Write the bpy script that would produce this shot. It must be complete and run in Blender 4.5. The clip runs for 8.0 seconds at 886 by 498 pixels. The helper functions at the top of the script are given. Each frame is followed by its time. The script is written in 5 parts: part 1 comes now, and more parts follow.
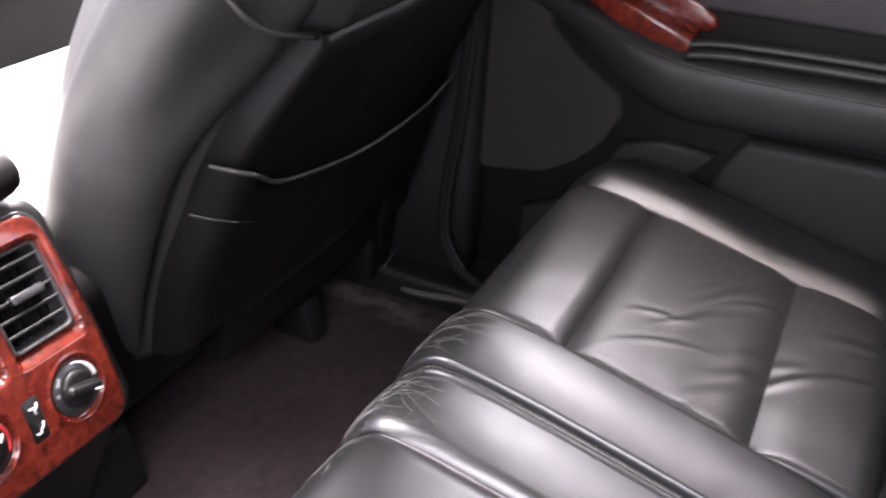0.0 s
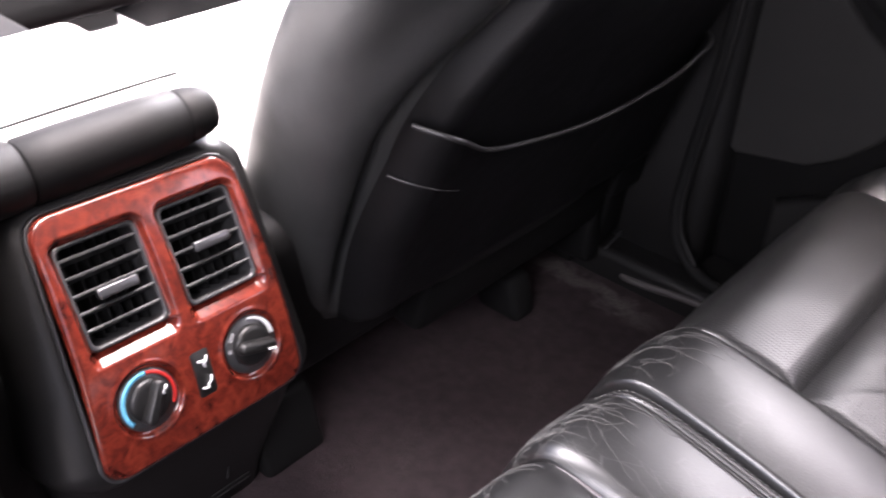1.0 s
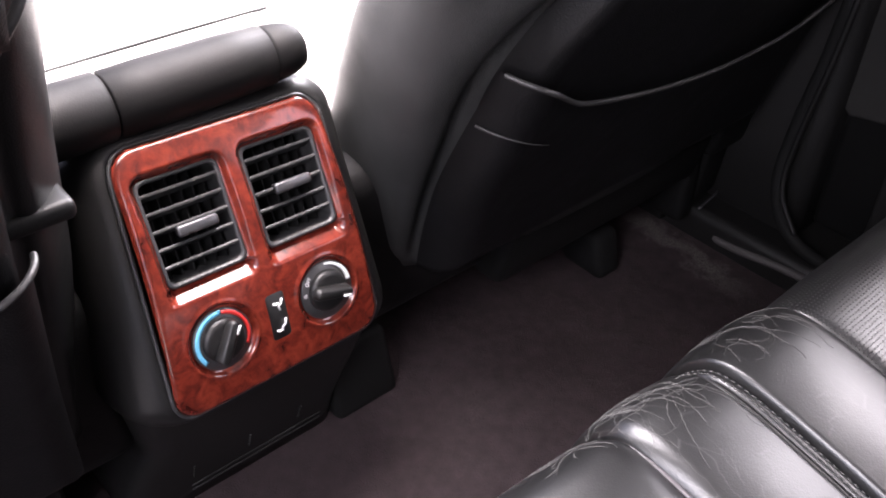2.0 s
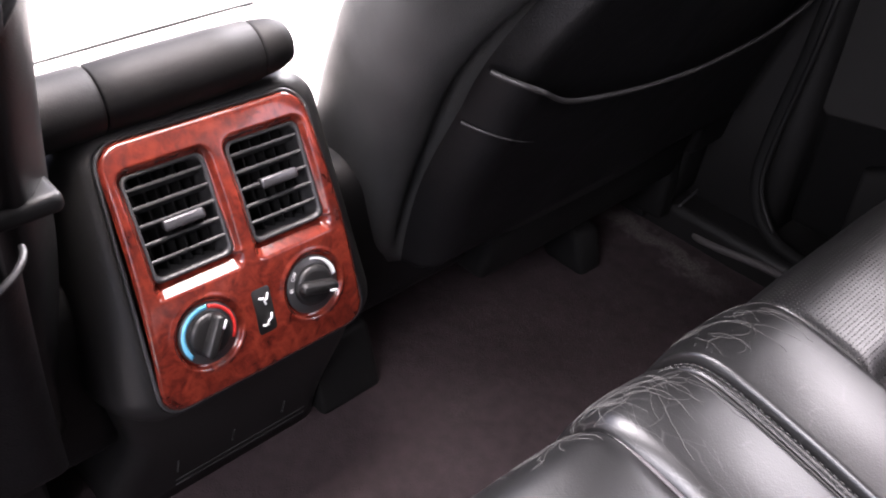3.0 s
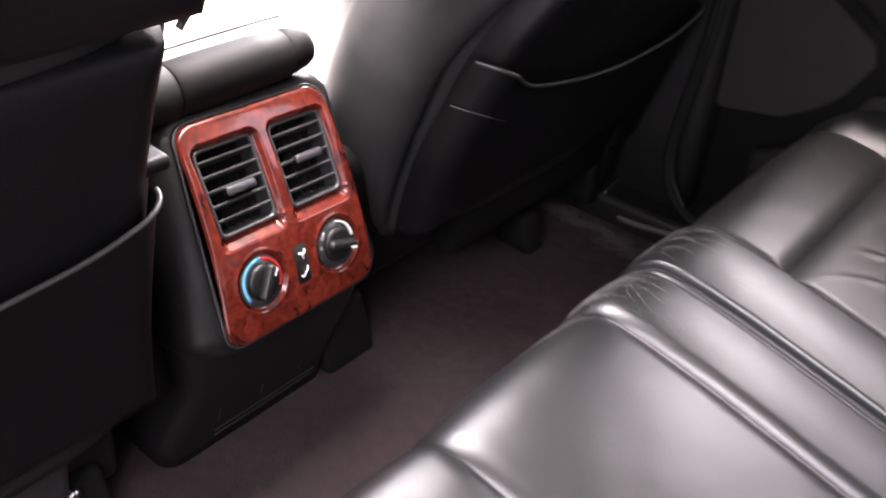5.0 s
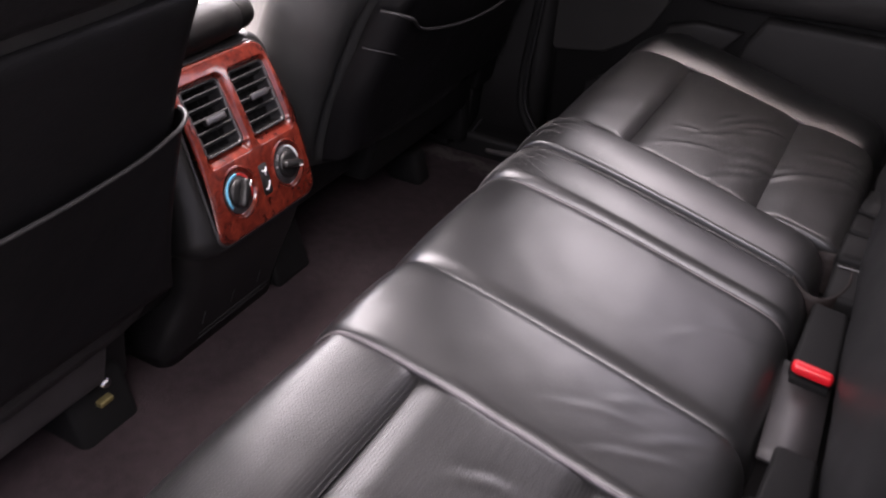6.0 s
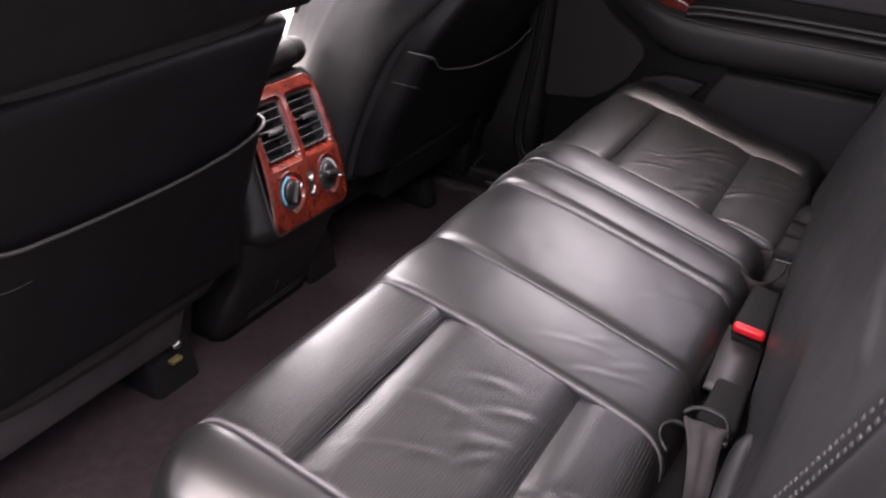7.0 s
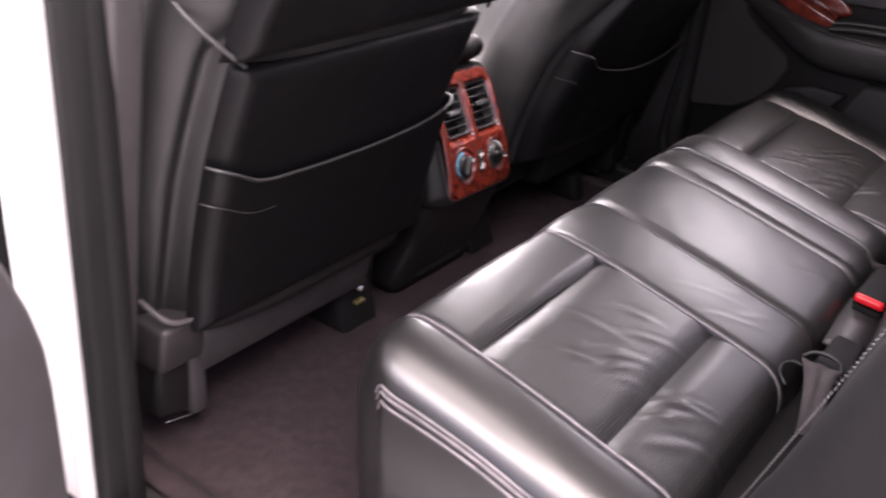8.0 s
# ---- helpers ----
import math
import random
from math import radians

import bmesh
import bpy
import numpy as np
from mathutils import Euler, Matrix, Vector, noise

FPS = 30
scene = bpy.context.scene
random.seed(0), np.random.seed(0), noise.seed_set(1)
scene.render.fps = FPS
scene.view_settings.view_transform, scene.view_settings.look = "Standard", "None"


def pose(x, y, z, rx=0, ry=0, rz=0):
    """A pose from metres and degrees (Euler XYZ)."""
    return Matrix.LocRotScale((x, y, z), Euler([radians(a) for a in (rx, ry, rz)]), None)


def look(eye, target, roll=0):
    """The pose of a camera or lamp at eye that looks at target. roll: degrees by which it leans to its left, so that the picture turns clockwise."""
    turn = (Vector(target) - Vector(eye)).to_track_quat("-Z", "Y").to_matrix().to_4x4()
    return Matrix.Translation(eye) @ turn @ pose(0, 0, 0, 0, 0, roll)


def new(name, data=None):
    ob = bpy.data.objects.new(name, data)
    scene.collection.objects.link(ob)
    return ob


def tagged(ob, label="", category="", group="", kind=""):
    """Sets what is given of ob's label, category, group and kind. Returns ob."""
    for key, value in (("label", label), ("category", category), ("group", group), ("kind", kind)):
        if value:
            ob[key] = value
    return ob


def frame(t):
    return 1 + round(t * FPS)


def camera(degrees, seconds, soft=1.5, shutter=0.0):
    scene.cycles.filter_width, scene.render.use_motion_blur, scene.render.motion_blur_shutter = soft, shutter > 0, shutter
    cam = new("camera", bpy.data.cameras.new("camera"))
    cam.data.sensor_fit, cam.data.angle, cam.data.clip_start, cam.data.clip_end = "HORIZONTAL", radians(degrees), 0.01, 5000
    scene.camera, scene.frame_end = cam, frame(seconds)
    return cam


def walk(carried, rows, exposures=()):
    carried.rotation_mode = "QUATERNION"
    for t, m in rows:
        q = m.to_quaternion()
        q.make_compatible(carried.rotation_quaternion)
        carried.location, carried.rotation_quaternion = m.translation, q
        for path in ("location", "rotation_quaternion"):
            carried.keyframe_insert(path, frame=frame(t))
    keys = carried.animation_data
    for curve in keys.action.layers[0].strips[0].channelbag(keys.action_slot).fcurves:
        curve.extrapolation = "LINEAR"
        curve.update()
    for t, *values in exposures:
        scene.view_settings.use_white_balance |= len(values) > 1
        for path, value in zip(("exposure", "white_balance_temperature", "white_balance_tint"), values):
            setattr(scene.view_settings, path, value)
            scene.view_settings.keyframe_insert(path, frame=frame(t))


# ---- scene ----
cam = camera(52.0, 8.0, soft=1.9, shutter=0.5)
PATH = [
    (0, (0.542, -0.38, 0.769), (-0.182, 1.185, -0.245), 3.0),
    (0.5, (0.525, -0.326, 0.749), (-0.386, 1.09, -0.329), 2.4),
    (1, (0.504, -0.278, 0.735), (-0.609, 0.957, -0.377), 1.5),
    (1.5, (0.492, -0.255, 0.727), (-0.712, 0.82, -0.453), 0.7),
    (1.7, (0.483, -0.258, 0.734), (-0.703, 0.797, -0.482), 1.6),
    (2.8, (0.491, -0.246, 0.73), (-0.685, 0.792, -0.51), 1.4),
    (3, (0.485, -0.264, 0.734), (-0.663, 0.815, -0.497), 2.7),
    (3.5, (0.483, -0.271, 0.738), (-0.671, 0.815, -0.482), 2.9),
    (4, (0.488, -0.287, 0.745), (-0.675, 0.792, -0.473), 2.7),
    (4.2, (0.493, -0.302, 0.751), (-0.676, 0.777, -0.461), 3.0),
    (5.3, (0.587, -0.565, 0.77), (-0.336, 0.829, -0.327), 3.6),
    (5.5, (0.609, -0.628, 0.782), (-0.235, 0.82, -0.309), 3.4),
    (6, (0.64, -0.77, 0.794), (-0.118, 0.724, -0.299), 3.1),
    (6.5, (0.691, -0.907, 0.815), (-0.053, 0.651, -0.194), 4.4),
    (7, (0.73, -1.021, 0.83), (-0.044, 0.553, -0.13), 4.6),
    (7.5, (0.772, -1.143, 0.828), (-0.101, 0.389, -0.116), 3.6),
    (8, (0.808, -1.238, 0.837), (-0.217, 0.209, -0.087), 4.0),
]
walk(cam, [(t, look(eye, target, roll)) for t, eye, target, roll in PATH],
     exposures=[(0.0, 3.2, 6350, 19), (1.7, 3.0, 6350, 19), (4.2, 2.92, 6450, 19), (5.5, 2.80, 6600, 20), (6.0, 2.27, 6550, 22), (6.5, 2.25, 6600, 22), (7.3, 2.42, 6600, 22), (8.0, 2.45, 6600, 24)])

# ---- daylight: a high sun through the sunroof, sky through windows and the open door ----
SUN_WAY = Vector((-0.20, -0.08, -0.976)).normalized()
world = bpy.data.worlds.new("daylight")
scene.world = world
world.use_nodes = True
wn = world.node_tree
sky = wn.nodes.new("ShaderNodeTexSky")
sky.sky_type = "NISHITA"
sky.sun_disc = False
sky.sun_elevation = math.asin(-SUN_WAY.z)
sky.sun_rotation = math.atan2(-SUN_WAY.x, -SUN_WAY.y)
sky.dust_density = 9.0
sky.air_density = 0.4
sky.ozone_density = 0.0
wn.links.new(sky.outputs[0], wn.nodes["Background"].inputs[0])
wn.nodes["Background"].inputs[1].default_value = 0.20
sun_data = bpy.data.lights.new("sun", "SUN")
sun_data.energy, sun_data.angle, sun_data.color = 2.4, radians(0.6), (1.0, 0.95, 0.9)
sun_ob = new("sun", sun_data)
sun_ob.matrix_world = look(-SUN_WAY * 8, (0, 0, 0))


def window_light(name, place, target, width, height, watts):
    """The sky's light in a window's opening."""
    d = bpy.data.lights.new(name, "AREA")
    d.shape, d.size, d.size_y, d.energy, d.color = "RECTANGLE", width, height, watts, (1.0, 0.97, 0.95)
    ob = new(name, d)
    ob.matrix_world = look(place, target)
    return ob


window_light("side_window_light", (0.30, 0.80, 0.85), (0.30, 0.0, 0.76), 0.52, 0.50, 1.6)
window_light("front_side_window_light", (-0.54, 0.84, 0.84), (-0.54, 0.0, 0.84), 0.70, 0.46, 7.0)
window_light("near_front_window_light", (-0.46, -0.84, 0.84), (-0.46, 0.0, 0.80), 0.66, 0.42, 3.5)
# Added fill lamp outside, above the open door; brightens the far seat's bolster.
window_light("door_fill_light", (0.42, -1.00, 1.12), (0.0, 0.25, 0.45), 0.90, 0.45, 4.2)
window_light("sunroof_light", (-0.28, 0.055, 1.14), (-0.28, 0.055, 0.0), 0.60, 0.80, 5.5)
window_light("rear_window_light", (1.22, 0.0, 0.90), (0.4, 0.0, 0.90), 1.1, 0.4, 0.04)


# ---- materials ----
def mth(nt, op, a, b=None):
    n = nt.nodes.new("ShaderNodeMath")
    n.operation = op
    for i, v in enumerate((a, b)):
        if v is None:
            continue
        if isinstance(v, (int, float)):
            n.inputs[i].default_value = v
        else:
            nt.links.new(v, n.inputs[i])
    return n.outputs[0]


def mat(name, base, rough=0.5, metal=0.0, spec=0.5, coat=0.0, second=None, var_scale=6.0, var_detail=3.0,
        grain=None, grain_depth=0.0003, grain_kind="noise", soft_bump=None, soft_depth=0.001, rough_var=0.08, crease=0.0):
    """A principled material with colour variation, a fine grain and a wider unevenness, all in object metres."""
    m = bpy.data.materials.new(name)
    m.use_nodes = True
    nt = m.node_tree
    b = nt.nodes["Principled BSDF"]
    b.inputs["Metallic"].default_value = metal
    b.inputs["Specular IOR Level"].default_value = spec
    b.inputs["Coat Weight"].default_value = coat
    b.inputs["Coat Roughness"].default_value = 0.06
    tc = nt.nodes.new("ShaderNodeTexCoord")
    n1 = nt.nodes.new("ShaderNodeTexNoise")
    n1.inputs["Scale"].default_value = var_scale
    n1.inputs["Detail"].default_value = var_detail
    nt.links.new(tc.outputs["Object"], n1.inputs["Vector"])
    ramp = nt.nodes.new("ShaderNodeMapRange")
    ramp.inputs["From Min"].default_value, ramp.inputs["From Max"].default_value = 0.3, 0.7
    nt.links.new(n1.outputs["Fac"], ramp.inputs["Value"])
    mix = nt.nodes.new("ShaderNodeMix")
    mix.data_type = "RGBA"
    s = second or tuple(c * 0.75 for c in base)
    mix.inputs[6].default_value, mix.inputs[7].default_value = (*base, 1), (*s, 1)
    nt.links.new(ramp.outputs[0], mix.inputs[0])
    nt.links.new(mix.outputs[2], b.inputs["Base Color"])
    rr = nt.nodes.new("ShaderNodeMapRange")
    rr.inputs["To Min"].default_value, rr.inputs["To Max"].default_value = max(0.02, rough - rough_var), min(1, rough + rough_var)
    nt.links.new(n1.outputs["Fac"], rr.inputs["Value"])
    nt.links.new(rr.outputs[0], b.inputs["Roughness"])
    last = None
    if soft_bump:
        n2 = nt.nodes.new("ShaderNodeTexNoise")
        n2.inputs["Scale"].default_value, n2.inputs["Detail"].default_value = soft_bump, 2.0
        nt.links.new(tc.outputs["Object"], n2.inputs["Vector"])
        last = nt.nodes.new("ShaderNodeBump")
        last.inputs["Distance"].default_value = soft_depth
        nt.links.new(n2.outputs["Fac"], last.inputs["Height"])
    if grain:
        if grain_kind == "noise":
            g = nt.nodes.new("ShaderNodeTexNoise")
            g.inputs["Detail"].default_value = 4.0
            out = g.outputs["Fac"]
        else:
            g = nt.nodes.new("ShaderNodeTexVoronoi")
            g.feature = "F1"
            out = g.outputs["Distance"]
        g.inputs["Scale"].default_value = grain
        nt.links.new(tc.outputs["Object"], g.inputs["Vector"])
        bump = nt.nodes.new("ShaderNodeBump")
        bump.inputs["Distance"].default_value = grain_depth
        nt.links.new(out, bump.inputs["Height"])
        if last:
            nt.links.new(last.outputs[0], bump.inputs["Normal"])
        last = bump
    if crease:
        n3 = nt.nodes.new("ShaderNodeTexNoise")
        n3.inputs["Scale"].default_value, n3.inputs["Detail"].default_value, n3.inputs["Distortion"].default_value = 46.0, 5.0, 1.4
        nt.links.new(tc.outputs["Object"], n3.inputs["Vector"])
        fold = mth(nt, "ABSOLUTE", mth(nt, "SUBTRACT", n3.outputs["Fac"], 0.5))
        line = nt.nodes.new("ShaderNodeMapRange")
        line.inputs["From Min"].default_value, line.inputs["From Max"].default_value = 0.0, 0.07
        nt.links.new(fold, line.inputs["Value"])
        cb = nt.nodes.new("ShaderNodeBump")
        cb.inputs["Distance"].default_value = crease
        nt.links.new(line.outputs[0], cb.inputs["Height"])
        if last:
            nt.links.new(last.outputs[0], cb.inputs["Normal"])
        last = cb
    if last:
        nt.links.new(last.outputs[0], b.inputs["Normal"])
    return m


def add_perforation(m, pitch=0.0033, depth=0.0006):
    """Rows of small holes punched along the seat, as dark dots with relief."""
    nt = m.node_tree
    b = nt.nodes["Principled BSDF"]
    tc = nt.nodes.new("ShaderNodeTexCoord")
    sep = nt.nodes.new("ShaderNodeSeparateXYZ")
    nt.links.new(tc.outputs["Object"], sep.inputs[0])
    k = 2 * math.pi / pitch
    sx = mth(nt, "SINE", mth(nt, "MULTIPLY", sep.outputs[0], k))
    sy = mth(nt, "SINE", mth(nt, "MULTIPLY", sep.outputs[1], k * 0.9))
    rows = mth(nt, "ADD", mth(nt, "MULTIPLY", sx, 0.7), mth(nt, "MULTIPLY", sy, 0.3))
    hole = nt.nodes.new("ShaderNodeMapRange")
    hole.inputs["From Min"].default_value, hole.inputs["From Max"].default_value = 0.45, 0.8
    nt.links.new(rows, hole.inputs["Value"])
    bump = nt.nodes.new("ShaderNodeBump")
    bump.inputs["Distance"].default_value = depth
    bump.invert = True
    nt.links.new(hole.outputs[0], bump.inputs["Height"])
    old = b.inputs["Normal"].links[0].from_socket if b.inputs["Normal"].links else None
    if old:
        nt.links.new(old, bump.inputs["Normal"])
    nt.links.new(bump.outputs[0], b.inputs["Normal"])
    return m


def add_cracks(m, colour=(0.2, 0.195, 0.19), scale=52.0, amount=0.3):
    """Fine pale cracks and scuffs where the coat of the leather has worn through."""
    nt = m.node_tree
    b = nt.nodes["Principled BSDF"]
    tc = nt.nodes.new("ShaderNodeTexCoord")
    warp = nt.nodes.new("ShaderNodeTexNoise")
    warp.inputs["Scale"].default_value, warp.inputs["Detail"].default_value = 14.0, 3.0
    nt.links.new(tc.outputs["Object"], warp.inputs["Vector"])
    mp = nt.nodes.new("ShaderNodeMapping")
    mp.inputs["Scale"].default_value = (0.34, 1.7, 0.34)
    mp.inputs["Rotation"].default_value = (0.12, 0.05, 0.25)
    va = nt.nodes.new("ShaderNodeMixRGB")
    va.blend_type = "ADD"
    va.inputs[0].default_value = 0.035
    nt.links.new(tc.outputs["Object"], va.inputs[1])
    nt.links.new(warp.outputs["Color"], va.inputs[2])
    nt.links.new(va.outputs[0], mp.inputs["Vector"])
    vo = nt.nodes.new("ShaderNodeTexVoronoi")
    vo.feature = "DISTANCE_TO_EDGE"
    vo.inputs["Scale"].default_value = scale
    nt.links.new(mp.outputs[0], vo.inputs["Vector"])
    line = nt.nodes.new("ShaderNodeMapRange")
    line.inputs["From Min"].default_value, line.inputs["From Max"].default_value = 0.0, 0.02
    line.inputs["To Min"].default_value, line.inputs["To Max"].default_value = 1.0, 0.0
    nt.links.new(vo.outputs["Distance"], line.inputs["Value"])
    patch = nt.nodes.new("ShaderNodeTexNoise")
    patch.inputs["Scale"].default_value = 9.0
    nt.links.new(tc.outputs["Object"], patch.inputs["Vector"])
    pm = nt.nodes.new("ShaderNodeMapRange")
    pm.inputs["From Min"].default_value, pm.inputs["From Max"].default_value = 0.38, 0.54
    nt.links.new(patch.outputs["Fac"], pm.inputs["Value"])
    sep = nt.nodes.new("ShaderNodeSeparateXYZ")
    nt.links.new(tc.outputs["Object"], sep.inputs[0])
    edge = nt.nodes.new("ShaderNodeMapRange")
    edge.inputs["From Min"].default_value, edge.inputs["From Max"].default_value = 0.31, 0.40
    edge.inputs["To Min"].default_value, edge.inputs["To Max"].default_value = 1.0, 0.08
    nt.links.new(sep.outputs[0], edge.inputs["Value"])
    fac = mth(nt, "MULTIPLY", mth(nt, "MULTIPLY", mth(nt, "MULTIPLY", line.outputs[0], pm.outputs[0]), amount), edge.outputs[0])
    old = b.inputs["Base Color"].links[0].from_socket
    mix = nt.nodes.new("ShaderNodeMix")
    mix.data_type = "RGBA"
    nt.links.new(fac, mix.inputs[0])
    nt.links.new(old, mix.inputs[6])
    mix.inputs[7].default_value = (*colour, 1)
    nt.links.new(mix.outputs[2], b.inputs["Base Color"])
    return m


def add_dust(m, colour=(0.100, 0.091, 0.087)):
    """A pale, fraying smear of dust trodden into the carpet beside the sill, and faint blotches elsewhere."""
    nt = m.node_tree
    b = nt.nodes["Principled BSDF"]
    tc = nt.nodes.new("ShaderNodeTexCoord")
    sep = nt.nodes.new("ShaderNodeSeparateXYZ")
    nt.links.new(tc.outputs["Object"], sep.inputs[0])
    noises = []
    for scale, detail in ((38.0, 6.0), (7.0, 5.0), (420.0, 3.0)):
        n = nt.nodes.new("ShaderNodeTexNoise")
        n.inputs["Scale"].default_value, n.inputs["Detail"].default_value = scale, detail
        nt.links.new(tc.outputs["Object"], n.inputs["Vector"])
        noises.append(n.outputs["Fac"])

    def span(value, a, c):
        k = nt.nodes.new("ShaderNodeMapRange")
        k.interpolation_type = "SMOOTHSTEP"
        k.inputs["From Min"].default_value, k.inputs["From Max"].default_value = a, c
        nt.links.new(value, k.inputs["Value"])
        return k.outputs[0]

    across = mth(nt, "ADD", sep.outputs[1], mth(nt, "MULTIPLY", sep.outputs[0], 0.10))
    across = mth(nt, "ADD", mth(nt, "SUBTRACT", across, 0.622), mth(nt, "MULTIPLY", mth(nt, "SUBTRACT", noises[0], 0.5), 0.075))
    band = span(mth(nt, "ABSOLUTE", across), 0.026, 0.003)
    ends = mth(nt, "MULTIPLY", span(sep.outputs[0], -0.155, -0.10), span(sep.outputs[0], 0.13, 0.0))
    smear = mth(nt, "MULTIPLY", mth(nt, "MULTIPLY", band, ends), span(noises[2], 0.15, 0.75))
    blotch = mth(nt, "MULTIPLY", mth(nt, "MULTIPLY", span(noises[1], 0.48, 0.70), span(noises[2], 0.42, 0.66)), 0.14)
    old = b.inputs["Base Color"].links[0].from_socket
    mix = nt.nodes.new("ShaderNodeMix")
    mix.data_type = "RGBA"
    nt.links.new(mth(nt, "MAXIMUM", smear, blotch), mix.inputs[0])
    nt.links.new(old, mix.inputs[6])
    mix.inputs[7].default_value = (*colour, 1)
    nt.links.new(mix.outputs[2], b.inputs["Base Color"])
    return m


LEATHER = (0.0085, 0.0084, 0.0086)
M_LEATHER = mat("black_leather", LEATHER, 0.47, spec=0.22, second=(0.0045, 0.0044, 0.0046), var_scale=9,
                grain=700, grain_depth=0.00018, grain_kind="voronoi", crease=0.00002, soft_bump=22, soft_depth=0.0016)
M_BOLSTER = mat("bolster_leather", (0.0135, 0.0134, 0.0134), 0.44, spec=0.5, second=(0.010, 0.0099, 0.0099), var_scale=9,
                grain=900, grain_depth=0.0001, grain_kind="voronoi", soft_bump=30, soft_depth=0.0006)
# Lit copy of the bolster leather: mottled dust, and paler for the light.
M_DUSTY_LIT = mat("dusty_lit_bolster_leather", (0.031, 0.0314, 0.0312), 0.52, spec=0.5, second=(0.021, 0.0213, 0.0211), var_scale=22, var_detail=6,
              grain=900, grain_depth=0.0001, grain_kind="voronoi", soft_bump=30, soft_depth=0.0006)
# Bolster leather again, its colour darkened for the shade on the seat backs.
M_BACK_SHADE = mat("shaded_back_leather", (0.0048, 0.0047, 0.0052), 0.45, spec=0.17, second=(0.0036, 0.0035, 0.0037), var_scale=9,
              grain=700, grain_depth=0.00018, grain_kind="voronoi", soft_bump=22, soft_depth=0.0014)
M_REST = mat("backrest_leather", (0.0155, 0.0154, 0.0160), 0.45, spec=0.26, second=(0.012, 0.0119, 0.0123), var_scale=7,
             grain=650, grain_depth=0.0001, grain_kind="voronoi", soft_bump=14, soft_depth=0.0012)
M_SEAT = mat("seat_leather", (0.009, 0.0089, 0.0090), 0.38, spec=1.0, rough_var=0.03, second=(0.0075, 0.0073, 0.0074), var_scale=8,
             grain=800, grain_depth=0.00006, grain_kind="voronoi", crease=0.000012, soft_bump=14, soft_depth=0.0006)
M_WORN = add_cracks(mat("worn_seat_leather", (0.009, 0.0089, 0.0090), 0.37, spec=1.0, rough_var=0.04, second=(0.0075, 0.0073, 0.0074), var_scale=8,
             grain=800, grain_depth=0.00006, grain_kind="voronoi", crease=0.000014, soft_bump=14, soft_depth=0.0006))
M_PERF = add_perforation(mat("perforated_leather", (0.011, 0.0108, 0.0110), 0.37, spec=0.95, second=(0.0085, 0.0083, 0.0084), var_scale=8,
             grain=800, grain_depth=0.00004, grain_kind="voronoi", crease=0.000008, soft_bump=14, soft_depth=0.0006))
M_PLASTIC = mat("black_plastic", (0.009, 0.0088, 0.0088), 0.44, spec=0.4, second=(0.007, 0.0069, 0.0069), grain=900, grain_depth=0.00012)
M_SOFT = mat("soft_black_trim", (0.014, 0.0136, 0.0136), 0.6, spec=0.25, second=(0.010, 0.0098, 0.0098), grain=500, grain_depth=0.0002)
M_GREY = mat("grey_plastic", (0.062, 0.056, 0.056), 0.55, second=(0.055, 0.05, 0.05), grain=600, grain_depth=0.0002)
M_GRILLE = mat("speaker_cloth", (0.030, 0.029, 0.028), 0.85, spec=0.12, second=(0.024, 0.0235, 0.023), grain=800, grain_depth=0.0004, grain_kind="voronoi")
M_DARKGREY = mat("dark_grey_plastic", (0.026, 0.0235, 0.024), 0.5, second=(0.018, 0.0163, 0.0166), var_scale=30, grain=600, grain_depth=0.0002)
M_DOORTRIM = mat("door_trim_vinyl", (0.034, 0.032, 0.035), 0.5, second=(0.028, 0.026, 0.028), var_scale=12, grain=500, grain_depth=0.0002)
M_MIDGREY = mat("worn_grey_plastic", (0.036, 0.0325, 0.0335), 0.55, second=(0.028, 0.0255, 0.0262), var_scale=25, grain=600, grain_depth=0.0002)
M_CARPET = add_dust(mat("carpet", (0.036, 0.0273, 0.0296), 1.0, spec=0.05, second=(0.026, 0.020, 0.0215), var_scale=60, var_detail=8,
                        grain=600, grain_depth=0.0012, soft_bump=30, soft_depth=0.002))
M_RUBBER = mat("rubber", (0.008, 0.008, 0.008), 0.75, spec=0.15, second=(0.007, 0.007, 0.007), grain=300, grain_depth=0.0002)
M_HINGE = mat("armrest_end_leather", (0.0065, 0.0064, 0.0064), 0.58, spec=0.22, second=(0.005, 0.0049, 0.0049), var_scale=14, grain=900, grain_depth=0.0001, grain_kind="voronoi")
M_GLOSS = mat("armrest_leather", (0.018, 0.0175, 0.0175), 0.5, spec=0.4, second=(0.013, 0.0127, 0.0127), var_scale=14, grain=700, grain_depth=0.0002, grain_kind="voronoi")
M_PIPE = mat("leather_piping", (0.026, 0.025, 0.025), 0.40, spec=0.5, second=(0.026, 0.025, 0.025), var_scale=40, grain=700, grain_depth=0.0002)
# Worn welt leather, paled further to paint the highlight along it.
M_WELT = mat("worn_highlit_welt", (0.17, 0.155, 0.160), 0.40, spec=0.6, second=(0.07, 0.063, 0.066), var_scale=35, var_detail=6, grain=700, grain_depth=0.0002)
M_STITCH = mat("grey_thread", (0.11, 0.105, 0.105), 0.8, second=(0.06, 0.058, 0.058), var_scale=300)
M_THREAD = mat("pale_thread", (0.16, 0.156, 0.156), 0.8, second=(0.07, 0.068, 0.068), var_scale=300)
M_GAP = mat("gap_cloth", (0.008, 0.0075, 0.0075), 0.8, spec=0.1, second=(0.006, 0.0056, 0.0056), grain=700, grain_depth=0.0003)
